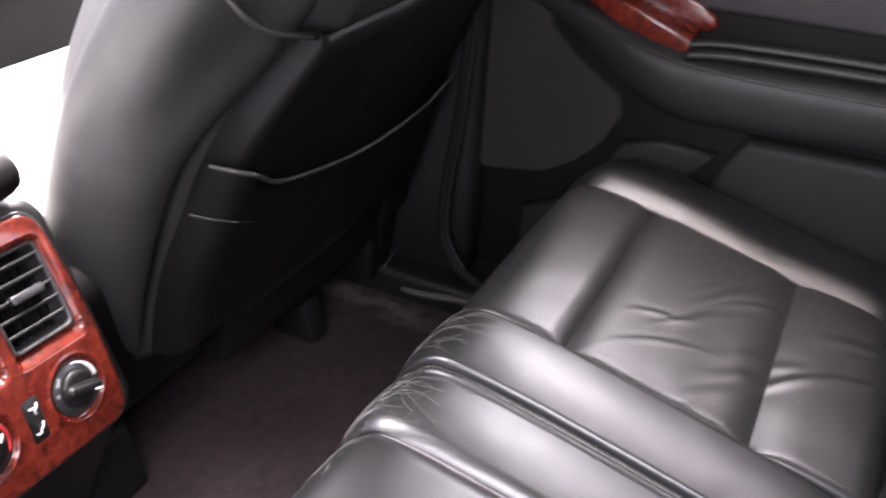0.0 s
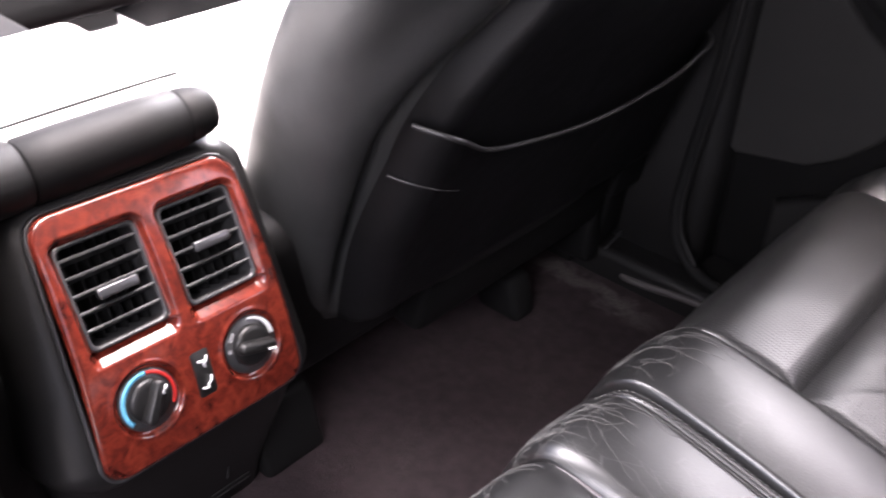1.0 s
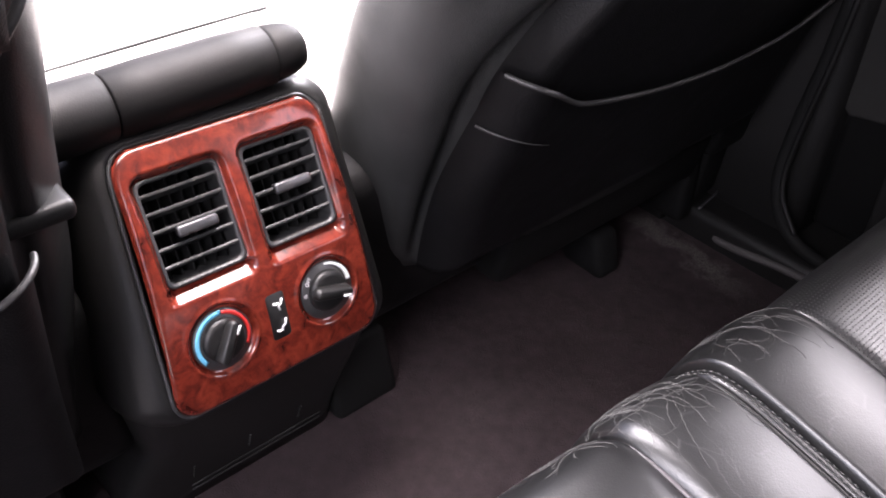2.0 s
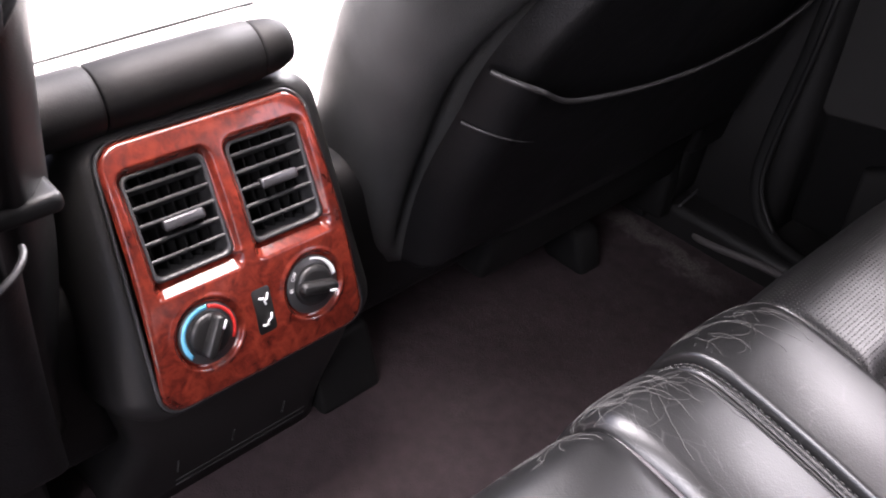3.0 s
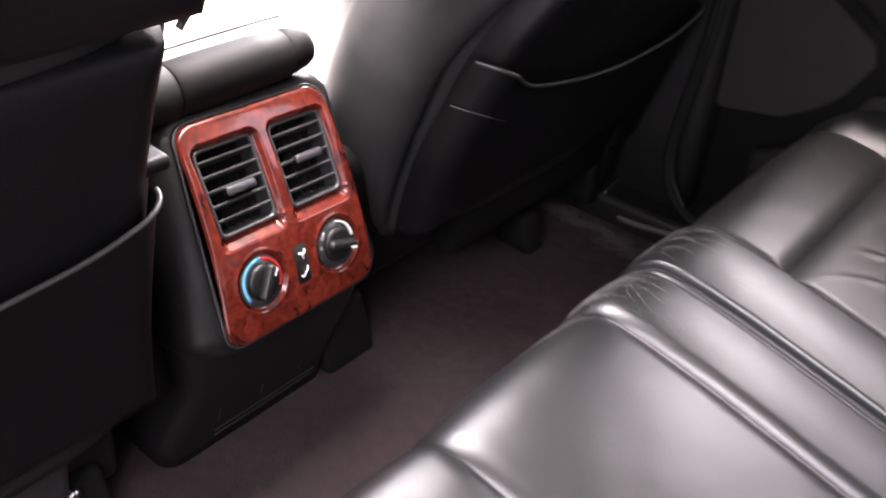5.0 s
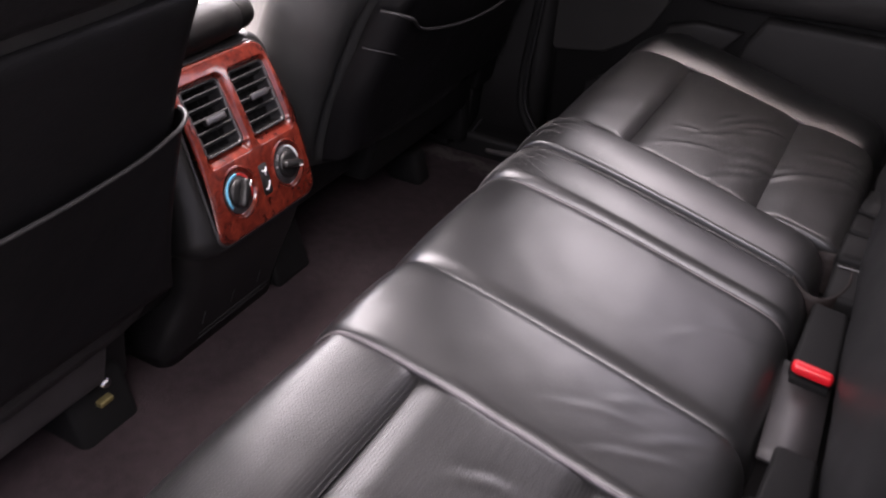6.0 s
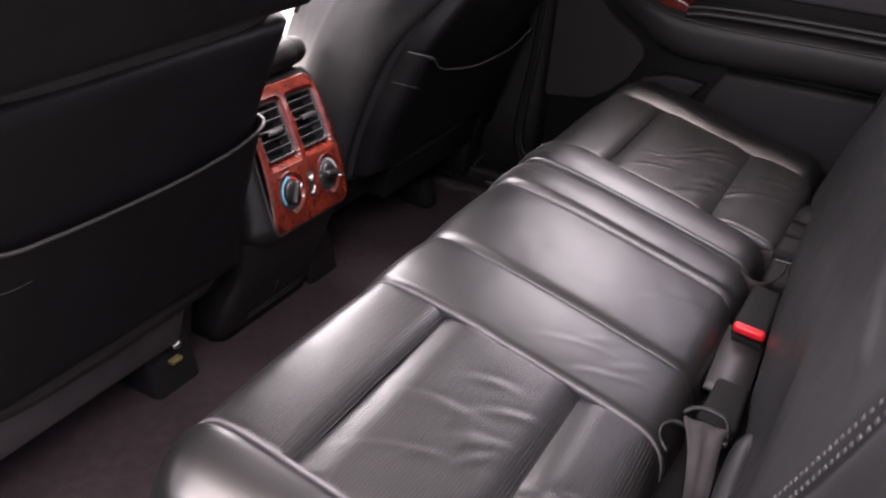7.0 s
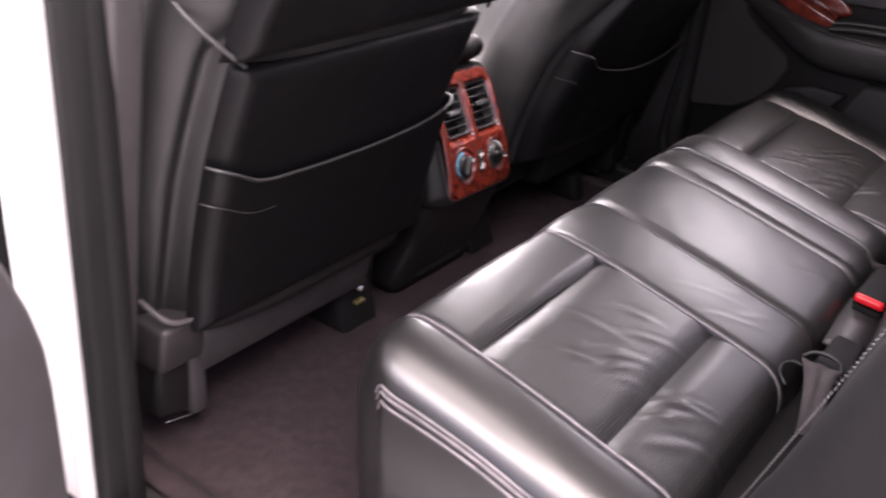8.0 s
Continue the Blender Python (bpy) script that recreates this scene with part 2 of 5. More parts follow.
M_POUCH = mat("pouch_leather", (0.016, 0.0118, 0.0108), 0.62, spec=0.2, second=(0.011, 0.0082, 0.0076), var_scale=30, grain=500, grain_depth=0.0002)
M_CRACK = mat("bare_leather_crack", (0.125, 0.122, 0.118), 0.8, spec=0.2, second=(0.07, 0.068, 0.066), var_scale=90)
M_CHROME = mat("bright_metal", (0.6, 0.6, 0.62), 0.25, metal=1.0, grain=200, grain_depth=0.0001)
M_BRASS = mat("worn_brass", (0.42, 0.36, 0.16), 0.4, metal=0.8, second=(0.3, 0.25, 0.1), var_scale=200)
M_SLAT = mat("vent_plastic", (0.036, 0.036, 0.0375), 0.33, second=(0.022, 0.022, 0.022), grain=600, grain_depth=0.0001)
# Near-black for dark parts, and for shade put into the colour.
M_BLACK_SHADE = mat("black_and_shade", (0.006, 0.006, 0.006), 0.6, spec=0.15, second=(0.005, 0.005, 0.005))
M_DARK = mat("vent_inside", (0.006, 0.006, 0.006), 0.8, spec=0.15, second=(0.004, 0.004, 0.004))
M_SILVER = mat("silver_tab", (0.10, 0.10, 0.105), 0.30, metal=0.6, second=(0.07, 0.07, 0.074), var_scale=80)
M_RED = mat("red_release", (0.62, 0.012, 0.02), 0.3, second=(0.5, 0.01, 0.015))
M_MARK_RED = mat("red_mark", (0.55, 0.03, 0.025), 0.5, second=(0.5, 0.025, 0.02))
M_MARK_BLUE = mat("blue_mark", (0.12, 0.42, 0.62), 0.5, second=(0.1, 0.36, 0.55))
M_MARK_WHITE = mat("white_mark", (0.75, 0.75, 0.75), 0.5, second=(0.68, 0.68, 0.68))
M_PAINT = mat("white_paint", (0.8, 0.79, 0.78), 0.25, coat=0.6, second=(0.78, 0.77, 0.76), var_scale=3)
M_BUCKLE = mat("buckle_plastic", (0.006, 0.0058, 0.0058), 0.6, spec=0.1, second=(0.008, 0.008, 0.008), grain=500, grain_depth=0.0001)
M_WEB = mat("belt_webbing", (0.058, 0.051, 0.052), 0.85, spec=0.12, second=(0.043, 0.038, 0.039), var_scale=50, grain=900, grain_depth=0.0004)
M_HEAD = mat("headliner", (0.43, 0.425, 0.42), 0.95, second=(0.40, 0.395, 0.39), grain=400, grain_depth=0.0003)
# Sun glare put into the colour: a pale top for dark leather.
M_SUN_PALE = mat("sun_paled_top", (0.46, 0.45, 0.44), 0.55, second=(0.40, 0.39, 0.38), grain=700, grain_depth=0.0002, grain_kind="voronoi")
M_ASPHALT = mat("concrete", (0.33, 0.333, 0.342), 0.9, second=(0.27, 0.273, 0.281), var_scale=2.5, var_detail=8, grain=120, grain_depth=0.002)


def burl_wood():
    m = bpy.data.materials.new("burl_wood")
    m.use_nodes = True
    nt = m.node_tree
    b = nt.nodes["Principled BSDF"]
    b.inputs["Roughness"].default_value = 0.22
    b.inputs["Coat Weight"].default_value = 0.75
    b.inputs["Specular IOR Level"].default_value = 0.25
    b.inputs["Coat Roughness"].default_value = 0.07
    tc = nt.nodes.new("ShaderNodeTexCoord")
    big = nt.nodes.new("ShaderNodeTexNoise")
    big.inputs["Scale"].default_value, big.inputs["Detail"].default_value, big.inputs["Distortion"].default_value = 75, 6, 0.9
    nt.links.new(tc.outputs["Object"], big.inputs["Vector"])
    fine = nt.nodes.new("ShaderNodeTexNoise")
    fine.inputs["Scale"].default_value, fine.inputs["Detail"].default_value, fine.inputs["Distortion"].default_value = 260, 4, 1.0
    nt.links.new(tc.outputs["Object"], fine.inputs["Vector"])
    both = mth(nt, "ADD", mth(nt, "MULTIPLY", big.outputs["Fac"], 0.75), mth(nt, "MULTIPLY", fine.outputs["Fac"], 0.25))
    ramp = nt.nodes.new("ShaderNodeValToRGB")
    e = ramp.color_ramp.elements
    e[0].position, e[0].color = 0.30, (0.036, 0.0058, 0.0044, 1)
    e[1].position, e[1].color = 0.72, (0.190, 0.030, 0.016, 1)
    mid = ramp.color_ramp.elements.new(0.5)
    mid.color = (0.110, 0.0155, 0.0092, 1)
    nt.links.new(both, ramp.inputs[0])
    nt.links.new(ramp.outputs[0], b.inputs["Base Color"])
    return m


M_WOOD = burl_wood()


def tinted_glass():
    m = bpy.data.materials.new("tinted_glass")
    m.use_nodes = True
    nt = m.node_tree
    clear, gloss, mix, fres = (nt.nodes.new("ShaderNode" + k) for k in ("BsdfTransparent", "BsdfGlossy", "MixShader", "Fresnel"))
    clear.inputs[0].default_value = (0.10, 0.105, 0.11, 1)
    gloss.inputs["Roughness"].default_value = 0.02
    nt.links.new(fres.outputs[0], mix.inputs[0])
    nt.links.new(clear.outputs[0], mix.inputs[1])
    nt.links.new(gloss.outputs[0], mix.inputs[2])
    nt.links.new(mix.outputs[0], nt.nodes["Material Output"].inputs[0])
    return m


M_TINT = tinted_glass()


# ---- mesh helpers ----
def part(name, bm, material, parent=None, label="", smooth=True):
    """Links a bmesh as ONE mesh object, under a thing or a part when parent is given."""
    me = bpy.data.meshes.new(name)
    bmesh.ops.recalc_face_normals(bm, faces=bm.faces)
    if smooth:
        for f in bm.faces:
            f.smooth = True
    bm.to_mesh(me)
    bm.free()
    me.materials.append(material)
    ob = new(name, me)
    if parent is not None:
        ob.parent = parent
    if label:
        ob["label"] = label
    return ob


def thing(name, label, category, at=(0, 0, 0), group="", kind=""):
    ob = new(name)
    ob.location = at
    return tagged(ob, label, category, group, kind)


def rbox(lo, hi, r=0.004, seg=3, taper=None):
    """A box between two corners with rounded edges; taper: a function that moves each vertex."""
    bm = bmesh.new()
    bmesh.ops.create_cube(bm, size=1)
    for v in bm.verts:
        v.co = Vector([lo[i] + (v.co[i] + 0.5) * (hi[i] - lo[i]) for i in range(3)])
    if taper:
        for v in bm.verts:
            v.co = Vector(taper(v.co))
    bmesh.ops.bevel(bm, geom=list(bm.edges), offset=r, segments=seg, profile=0.5, affect="EDGES")
    return bm


def grid(f, us, vs, thick=0.0):
    """A sheet of points f(u, v); thick: its depth against its normal."""
    bm = bmesh.new()
    rows = [[bm.verts.new(f(u, v)) for v in vs] for u in us]
    for a, b in zip(rows, rows[1:]):
        for i in range(len(vs) - 1):
            bm.faces.new((a[i], a[i + 1], b[i + 1], b[i]))
    if thick:
        bmesh.ops.recalc_face_normals(bm, faces=bm.faces)
        bmesh.ops.solidify(bm, geom=list(bm.faces), thickness=thick)
    return bm


def loft(rings, cap=True):
    """A closed body through rings of points."""
    bm = bmesh.new()
    vs = [[bm.verts.new(p) for p in ring] for ring in rings]
    n = len(vs[0])
    for a, b in zip(vs, vs[1:]):
        for i in range(n):
            bm.faces.new((a[i], a[(i + 1) % n], b[(i + 1) % n], b[i]))
    if cap:
        bm.faces.new(vs[0])
        bm.faces.new(vs[-1])
    return bm


def tube(pts, r, n=8, taper=None):
    """A round bar along a line of points."""
    pts = [Vector(p) for p in pts]
    rings, side = [], None
    for i, p in enumerate(pts):
        d = (pts[min(i + 1, len(pts) - 1)] - pts[max(i - 1, 0)]).normalized()
        if side is None:
            side = d.cross(Vector((0.31, 0.17, 0.93))).normalized()
        side = (side - d * side.dot(d)).normalized()
        up = d.cross(side)
        k = r * (taper(i / (len(pts) - 1)) if taper else 1)
        rings.append([p + k * (math.cos(2 * math.pi * j / n) * side + math.sin(2 * math.pi * j / n) * up) for j in range(n)])
    return loft(rings)


def curve(pts, n=24):
    """Points of a smooth line through the given ones."""
    p = [Vector(q) for q in pts]
    out, m = [], len(p) - 1
    for k in range(n + 1):
        s = k / n * m
        i = min(int(s), m - 1)
        t = s - i
        a, b, c, d = p[max(i - 1, 0)], p[i], p[i + 1], p[min(i + 2, m)]
        out.append(0.5 * ((2 * b) + (c - a) * t + (2 * a - 5 * b + 4 * c - d) * t * t + (3 * b - a - 3 * c + d) * t ** 3))
    return out


def prism(outline, depth_vec, r=0.003, seg=2):
    """A plate of the given outline (points in space), extruded and with rounded rims."""
    bm = bmesh.new()
    a = [bm.verts.new(p) for p in outline]
    f = bm.faces.new(a)
    ret = bmesh.ops.extrude_face_region(bm, geom=[f])
    for v in ret["geom"]:
        if isinstance(v, bmesh.types.BMVert):
            v.co += Vector(depth_vec)
    if r:
        edges = [e for e in bm.edges if len(e.link_faces) == 2 and e.calc_face_angle(0) > radians(50)]
        bmesh.ops.bevel(bm, geom=edges, offset=r, segments=seg, profile=0.5, affect="EDGES", clamp_overlap=True)
    return bm


def smooth01(a, b, x):
    t = min(1.0, max(0.0, (x - a) / (b - a)))
    return t * t * (3 - 2 * t)


def lin(a, b, n):
    return [a + (b - a) * i / n for i in range(n + 1)]


def rrect(cx, cy, hx, hy, r, n=6):
    """The outline of a rounded rectangle, as pairs."""
    out = []
    for sx, sy, a0 in ((1, 1, 0), (-1, 1, 90), (-1, -1, 180), (1, -1, 270)):
        for k in range(n + 1):
            a = radians(a0 + 90 * k / n)
            out.append((cx + sx * (hx - r) + r * math.cos(a), cy + sy * (hy - r) + r * math.sin(a)))
    return out


# ---- the shell of the car ----
def hold(ob, parent):
    """Hangs a part on a thing that stands away from the origin, without moving it."""
    ob.parent = parent
    ob.matrix_parent_inverse = Matrix.Translation(-parent.location)
    return ob


def put(name, bm, material, owner, label="", smooth=True):
    return hold(part(name, bm, material, None, label, smooth), owner)


def structure(name, bm, material, label, category, smooth=False):
    return tagged(part(name, bm, material, None, "", smooth), label, category, kind="structure")


structure("ground", grid(lambda u, v: (u, v, -0.36 + 0.004 * math.sin(u * 3) * math.cos(v * 2.3)),
                         [-400, -60, -12, -6, -3, -2, -1, 0, 1, 2, 3, 6, 12, 60, 400], [-400, -60, -12, -6, -3, -2, -1, 0, 1, 2, 3, 6, 12, 60, 400]),
          M_ASPHALT, "pale sunlit concrete ground outside the car", "ground")


def floor_height(x, y):
    """The carpet: a low tunnel along the middle, a fall towards the front, small lumps."""
    n = noise.noise((x * 6, y * 6, 0.3)) * 0.004 + noise.noise((x * 22, y * 22, 1.7)) * 0.0012
    edge = 0.02 * smooth01(0.66, 0.70, abs(y))
    return -0.012 * smooth01(0.25, 0.5, abs(y)) + n + edge


structure("floor", grid(lambda u, v: (u, v, floor_height(u, v)), lin(-1.3, 0.98, 190), lin(-0.72, 0.72, 120), 0.012), M_CARPET,
          "dark brownish-black carpet on the car floor", "floor", True)
bm = bmesh.new()
for lo, hi in (((-0.80, -0.62), (-0.60, 0.62)), ((0.035, -0.62), (1.04, 0.62)), ((-0.60, -0.62), (0.035, -0.36)), ((-0.60, 0.47), (0.035, 0.62))):
    piece = rbox((*lo, 1.12), (*hi, 1.16), 0.004, 2)
    tmp_me = bpy.data.meshes.new("tmp")
    piece.to_mesh(tmp_me)
    bm.from_mesh(tmp_me)
    bpy.data.meshes.remove(tmp_me)
    piece.free()
structure("ceiling", bm, M_HEAD, "pale cloth headliner with an open sunroof", "ceiling")


def bar_between(name, a, b, w, d, material, label, category):
    """A square beam between two points."""
    a, b = Vector(a), Vector(b)
    bm = rbox((-w / 2, -d / 2, 0), (w / 2, d / 2, (b - a).length), 0.01)
    q = (b - a).to_track_quat("Z", "Y").to_matrix().to_4x4()
    bmesh.ops.transform(bm, matrix=Matrix.Translation(a) @ q, verts=bm.verts)
    return structure(name, bm, material, label, category)


for s, tag in ((-1, "left"), (1, "right")):
    ry, rw = (0.715, 0.23) if s > 0 else (0.665, 0.12)
    bar_between("roof_rail_" + tag, (-0.80, s * ry, 1.12), (1.05, s * ry, 1.12), rw, 0.036, M_HEAD, "padded roof rail above the side windows", "trim")
    bar_between("windscreen_pillar_" + tag, (-1.42, s * 0.74, 0.62), (-0.78, s * 0.60, 1.13), 0.07, 0.06, M_SOFT, "slanted windscreen pillar with dark trim", "trim")
    bar_between("rear_pillar_" + tag, (1.40, s * 0.70, 0.66), (1.0, s * 0.60, 1.13), 0.16, 0.08, M_HEAD, "rear roof pillar with pale trim", "trim")
structure("dashboard", rbox((-1.52, -0.744, 0.12), (-1.10, 0.744, 0.72), 0.06, 4), M_SOFT, "dark padded dashboard under the windscreen", "dashboard", True)
structure("wall_front", rbox((-1.56, -0.76, -0.05), (-1.49, 0.76, 0.60), 0.01), M_SOFT, "dark bulkhead in front of the cabin", "wall")
structure("parcel_shelf", rbox((0.90, -0.70, 0.62), (1.45, 0.70, 0.66), 0.01), M_SOFT, "dark parcel shelf behind the rear seat", "shelf")
# Out of view; its dark tint is added to hold back light from behind.
structure("window_rear", grid(lambda u, v: (1.43 - 0.40 * v, -0.66 + 1.32 * u + 0.07 * (0.5 - u) * v, 0.665 + 0.46 * v), lin(0, 1, 8), lin(0, 1, 6), 0.004), M_TINT, "unseen rear window glass, tinted to cut the light", "window", True)
structure("wall_rear", rbox((1.0, -0.74, -0.05), (1.04, 0.74, 0.62), 0.01), M_SOFT, "dark panel behind the rear backrest", "wall")

# ---- far side: front door, pillar, sill, rear door ----
structure("front_side_wall", rbox((-1.56, 0.745, -0.02), (-0.16, 0.80, 0.60), 0.012), M_SOFT, "dark inner panel of the closed front door", "car door")
structure("pillar_right", loft([[(x, y, z) for x, y in rrect(-0.045 + 0.01 * (z - 0.3), 0.755, 0.125 if z < 0.63 else 0.055, 0.05, 0.02)] for z in (-0.02, 0.2, 0.45, 0.62, 0.64, 0.9, 1.14)]),
          M_SOFT, "dark plastic centre pillar trim", "pillar", True)
structure("quarter_wall", rbox((0.80, 0.70, -0.02), (1.3, 0.80, 0.64), 0.012), M_SOFT, "dark rear quarter trim beside the backrest", "wall")
structure("sill_right", loft([[(x, 0.735 + y, 0.0 + z) for y, z in rrect(0, 0.0, 0.075, 0.032, 0.014)] for x in lin(-0.9, 0.55, 6)]), M_PLASTIC,
          "black plastic door sill tread plate", "sill", True)
structure("weatherstrip", tube(curve([(0.075, 0.705, 0.75), (0.068, 0.70, 0.45), (0.060, 0.697, 0.30), (0.046, 0.692, 0.17), (0.050, 0.685, 0.10), (0.085, 0.682, 0.05), (0.16, 0.68, 0.036), (0.45, 0.68, 0.034)], 40), 0.009, 10),
          M_RUBBER, "black rubber door weatherstrip", "seal", True)
structure("weatherstrip_lip", tube(curve([(0.084, 0.699, 0.75), (0.077, 0.694, 0.45), (0.069, 0.690, 0.30), (0.056, 0.684, 0.17), (0.060, 0.678, 0.105), (0.092, 0.676, 0.058)], 40), 0.0035, 8),
          M_PLASTIC, "thin shiny lip along the door weatherstrip", "seal", True)
# The lip's grey paints the bright reflection along its edge.
structure("sill_lip", tube(curve([(0.03, 0.682, 0.012), (-0.004, 0.664, 0.004), (0.03, 0.660, 0.006), (0.10, 0.660, 0.016), (0.2, 0.660, 0.020), (0.5, 0.660, 0.020)], 40), 0.0055, 10), M_GREY, "plastic lip of the sill plate, greyed for its reflection", "sill", True)
DY = 0.745
door = thing("rear_door", "closed rear door with black trim, padded armrest and wood switch plate", "car door", (0.42, 0.76, 0.02))
# Black colour stands in for the shade in the panel's deep recess.
put("panel", rbox((0.075, DY, 0.035), (0.795, DY + 0.06, 0.60), 0.012), M_BLACK_SHADE, door, "inner door panel, blackened as a shaded recess")
put("grille", prism([(x, DY - 0.012, z) for x, z in ((0.070, 0.50), (0.070, 0.215), (0.085, 0.203), (0.175, 0.217), (0.218, 0.243), (0.250, 0.275), (0.276, 0.325), (0.268, 0.352), (0.20, 0.395), (0.165, 0.43), (0.16, 0.50))],
                    (0, 0.02, 0), 0.006, 3), M_GRILLE, door, "dark grey cloth covered speaker panel")


def armrest_ring(x):
    """Section of the padded armrest: it swells out of the door and tapers to the front."""
    k = smooth01(0.10, 0.34, x)
    lowz = 0.462 - 0.115 * smooth01(0.10, 0.37, x) + 0.006 * smooth01(0.42, 0.6, x)
    topz = 0.474 - 0.036 * smooth01(0.16, 0.37, x)
    out = 0.02 + 0.055 * k
    ring = []
    for i in range(17):
        a = math.pi * (i / 16 - 0.5)
        zz = (lowz + topz) / 2 + (topz - lowz) / 2 * math.copysign(abs(math.sin(a)) ** 0.8, a)
        yy = DY - out * (abs(math.cos(a)) ** 0.45) * (0.86 + 0.14 * (zz - lowz) / (topz - lowz + 1e-6))
        ring.append((x, yy, zz))
    return ring + [(x, DY + 0.01, topz), (x, DY + 0.01, lowz)]


put("armrest", loft([armrest_ring(x) for x in lin(0.13, 0.795, 34)]), M_GLOSS, door, "padded black leather door armrest")
put("upper_panel", rbox((0.10, DY - 0.012, 0.478), (0.795, DY + 0.02, 0.60), 0.008), M_DOORTRIM, door, "black leather upper door panel")
for dz, yy in ((-0.016, -0.003), (-0.007, 0.012)):
    put("trim_ridge", tube(curve([(0.352, 0.688 + yy, 0.452 + dz), (0.40, 0.69 + yy, 0.458 + dz), (0.55, 0.692 + yy, 0.462 + dz), (0.79, 0.694 + yy, 0.462 + dz)], 30), 0.0070, 10), M_PLASTIC, door, "black moulded ridge along the armrest")
put("seam", tube(curve([(0.17, 0.722, 0.466), (0.24, 0.694, 0.448), (0.31, 0.676, 0.436), (0.38, 0.670, 0.428), (0.50, 0.668, 0.425), (0.79, 0.668, 0.427)], 30), 0.0016, 6), M_PIPE, door)
wood_plate = put("switch_plate", prism([(x, 0.694 + 0.02 * smooth01(0.33, 0.15, x), z) for x, z in ((0.15, 0.503), (0.21, 0.476), (0.271, 0.449), (0.342, 0.433), (0.355, 0.438), (0.352, 0.451), (0.25, 0.487), (0.15, 0.53))], (0, 0.05, 0.012), 0.004, 3), M_WOOD, door,
                 "glossy red-brown burl wood switch plate")
put("handle_recess", prism([(x, 0.742, z) for x, z in ((0.20, 0.50), (0.34, 0.456), (0.358, 0.453), (0.368, 0.456), (0.374, 0.463), (0.371, 0.472), (0.352, 0.485), (0.20, 0.545))], (0, -0.012, 0), 0.004, 3), M_WOOD, door, "glossy wood inlay behind the switches")
put("switch", rbox((0.235, 0.700, 0.490), (0.285, 0.728, 0.502), 0.003), M_SILVER, door, "small grey window switch")
put("window_sill", rbox((0.075, DY - 0.045, 0.598), (0.795, DY + 0.06, 0.640), 0.014, 3), M_SOFT, door, "padded black window sill")
put("lower_panel", prism([(x, DY - 0.03, z) for x, z in ((0.438, 0.334), (0.413, 0.292), (0.390, 0.21), (0.385, 0.05), (0.795, 0.05), (0.795, 0.336))], (0, 0.04, 0), 0.012, 3), M_SOFT, door, "dark moulded lower door pocket")
put("map_pocket", prism([(x, DY - 0.018, z) for x, z in ((0.28, 0.29), (0.33, 0.305), (0.405, 0.30), (0.375, 0.26), (0.368, 0.06), (0.15, 0.06), (0.15, 0.16), (0.24, 0.205))], (0, 0.03, 0), 0.008, 3), M_SOFT, door, "dark plastic kick panel of the door")

# ---- near side: closed front door, centre pillar, sill, open rear door ----
structure("front_side_wall_near", rbox((-1.56, -0.80, -0.10), (-0.16, -0.745, 0.60), 0.012), M_SOFT, "dark inner panel of the closed front door", "car door")


def near_pillar_x(z):
    return -0.018 + 0.055 * max(0, z - 0.2) - 0.012 * smooth01(0.22, -0.05, z)


structure("pillar_left", loft([[(near_pillar_x(z) - 0.050 + x, y, z) for x, y in rrect(0, -0.760, 0.055, 0.032, 0.012)] for z in lin(-0.12, 1.14, 12)]), M_PAINT,
          "white painted centre pillar of the body", "pillar", True)
structure("pillar_trim_left", loft([[(-0.05 + 0.18 * z - 0.034 + x, y, z) for x, y in rrect(0, -0.722, 0.034, 0.022, 0.010)] for z in lin(-0.02, 1.14, 12)]), M_MIDGREY,
          "grey plastic centre pillar trim", "pillar", True)
structure("weatherstrip_pillar", tube([(near_pillar_x(z) + 0.034, -0.752, z) for z in lin(-0.04, 1.12, 24)], 0.019, 12), M_RUBBER, "thick black rubber door weatherstrip", "seal", True)
structure("seal_base", loft([[(near_pillar_x(z) + 0.036 + x, y, z) for x, y in rrect(0, -0.772, 0.014, 0.020, 0.010)] for z in lin(-0.04, 1.12, 12)]), M_RUBBER, "wide black rubber base of the door seal", "seal", True)
structure("seal_lip", tube([(near_pillar_x(z) + 0.038, -0.746, z) for z in lin(-0.02, 1.12, 24)], 0.013, 10), M_RUBBER, "thin black rubber lip beside the seal", "seal", True)
structure("sill_left", loft([[(x, -0.825 + y, -0.10 + z) for y, z in rrect(0, 0.0, 0.035, 0.05, 0.02)] for x in lin(-1.3, 0.9, 8)]), M_PAINT, "white painted door sill", "sill", True)
structure("sill_tread", loft([[(x, -0.735 + y, -0.022 + z) for y, z in rrect(0, 0.0, 0.065, 0.02, 0.01)] for x in lin(-0.9, 0.9, 8)]), M_SOFT, "black plastic sill tread plate", "sill", True)

odoor = thing("rear_door", "open white rear door with dark grey inner trim", "car door", (0.0, -1.1, 0.0))
DOOR_TURN = radians(66)


def door_at(a, z, out):
    """A point on the open rear door: a along it from the hinge, out towards its trimmed side."""
    c, s_ = math.cos(DOOR_TURN), math.sin(DOOR_TURN)
    return (-0.062 + c * a + s_ * out, -0.812 - s_ * a + c * out, z)


put("door_skin", loft([[door_at(a, z, o) for a, o in rrect(0.46, -0.045, 0.46, 0.03, 0.02)] for z in lin(-0.22, 0.60, 5)]), M_PAINT, odoor, "white painted door skin")
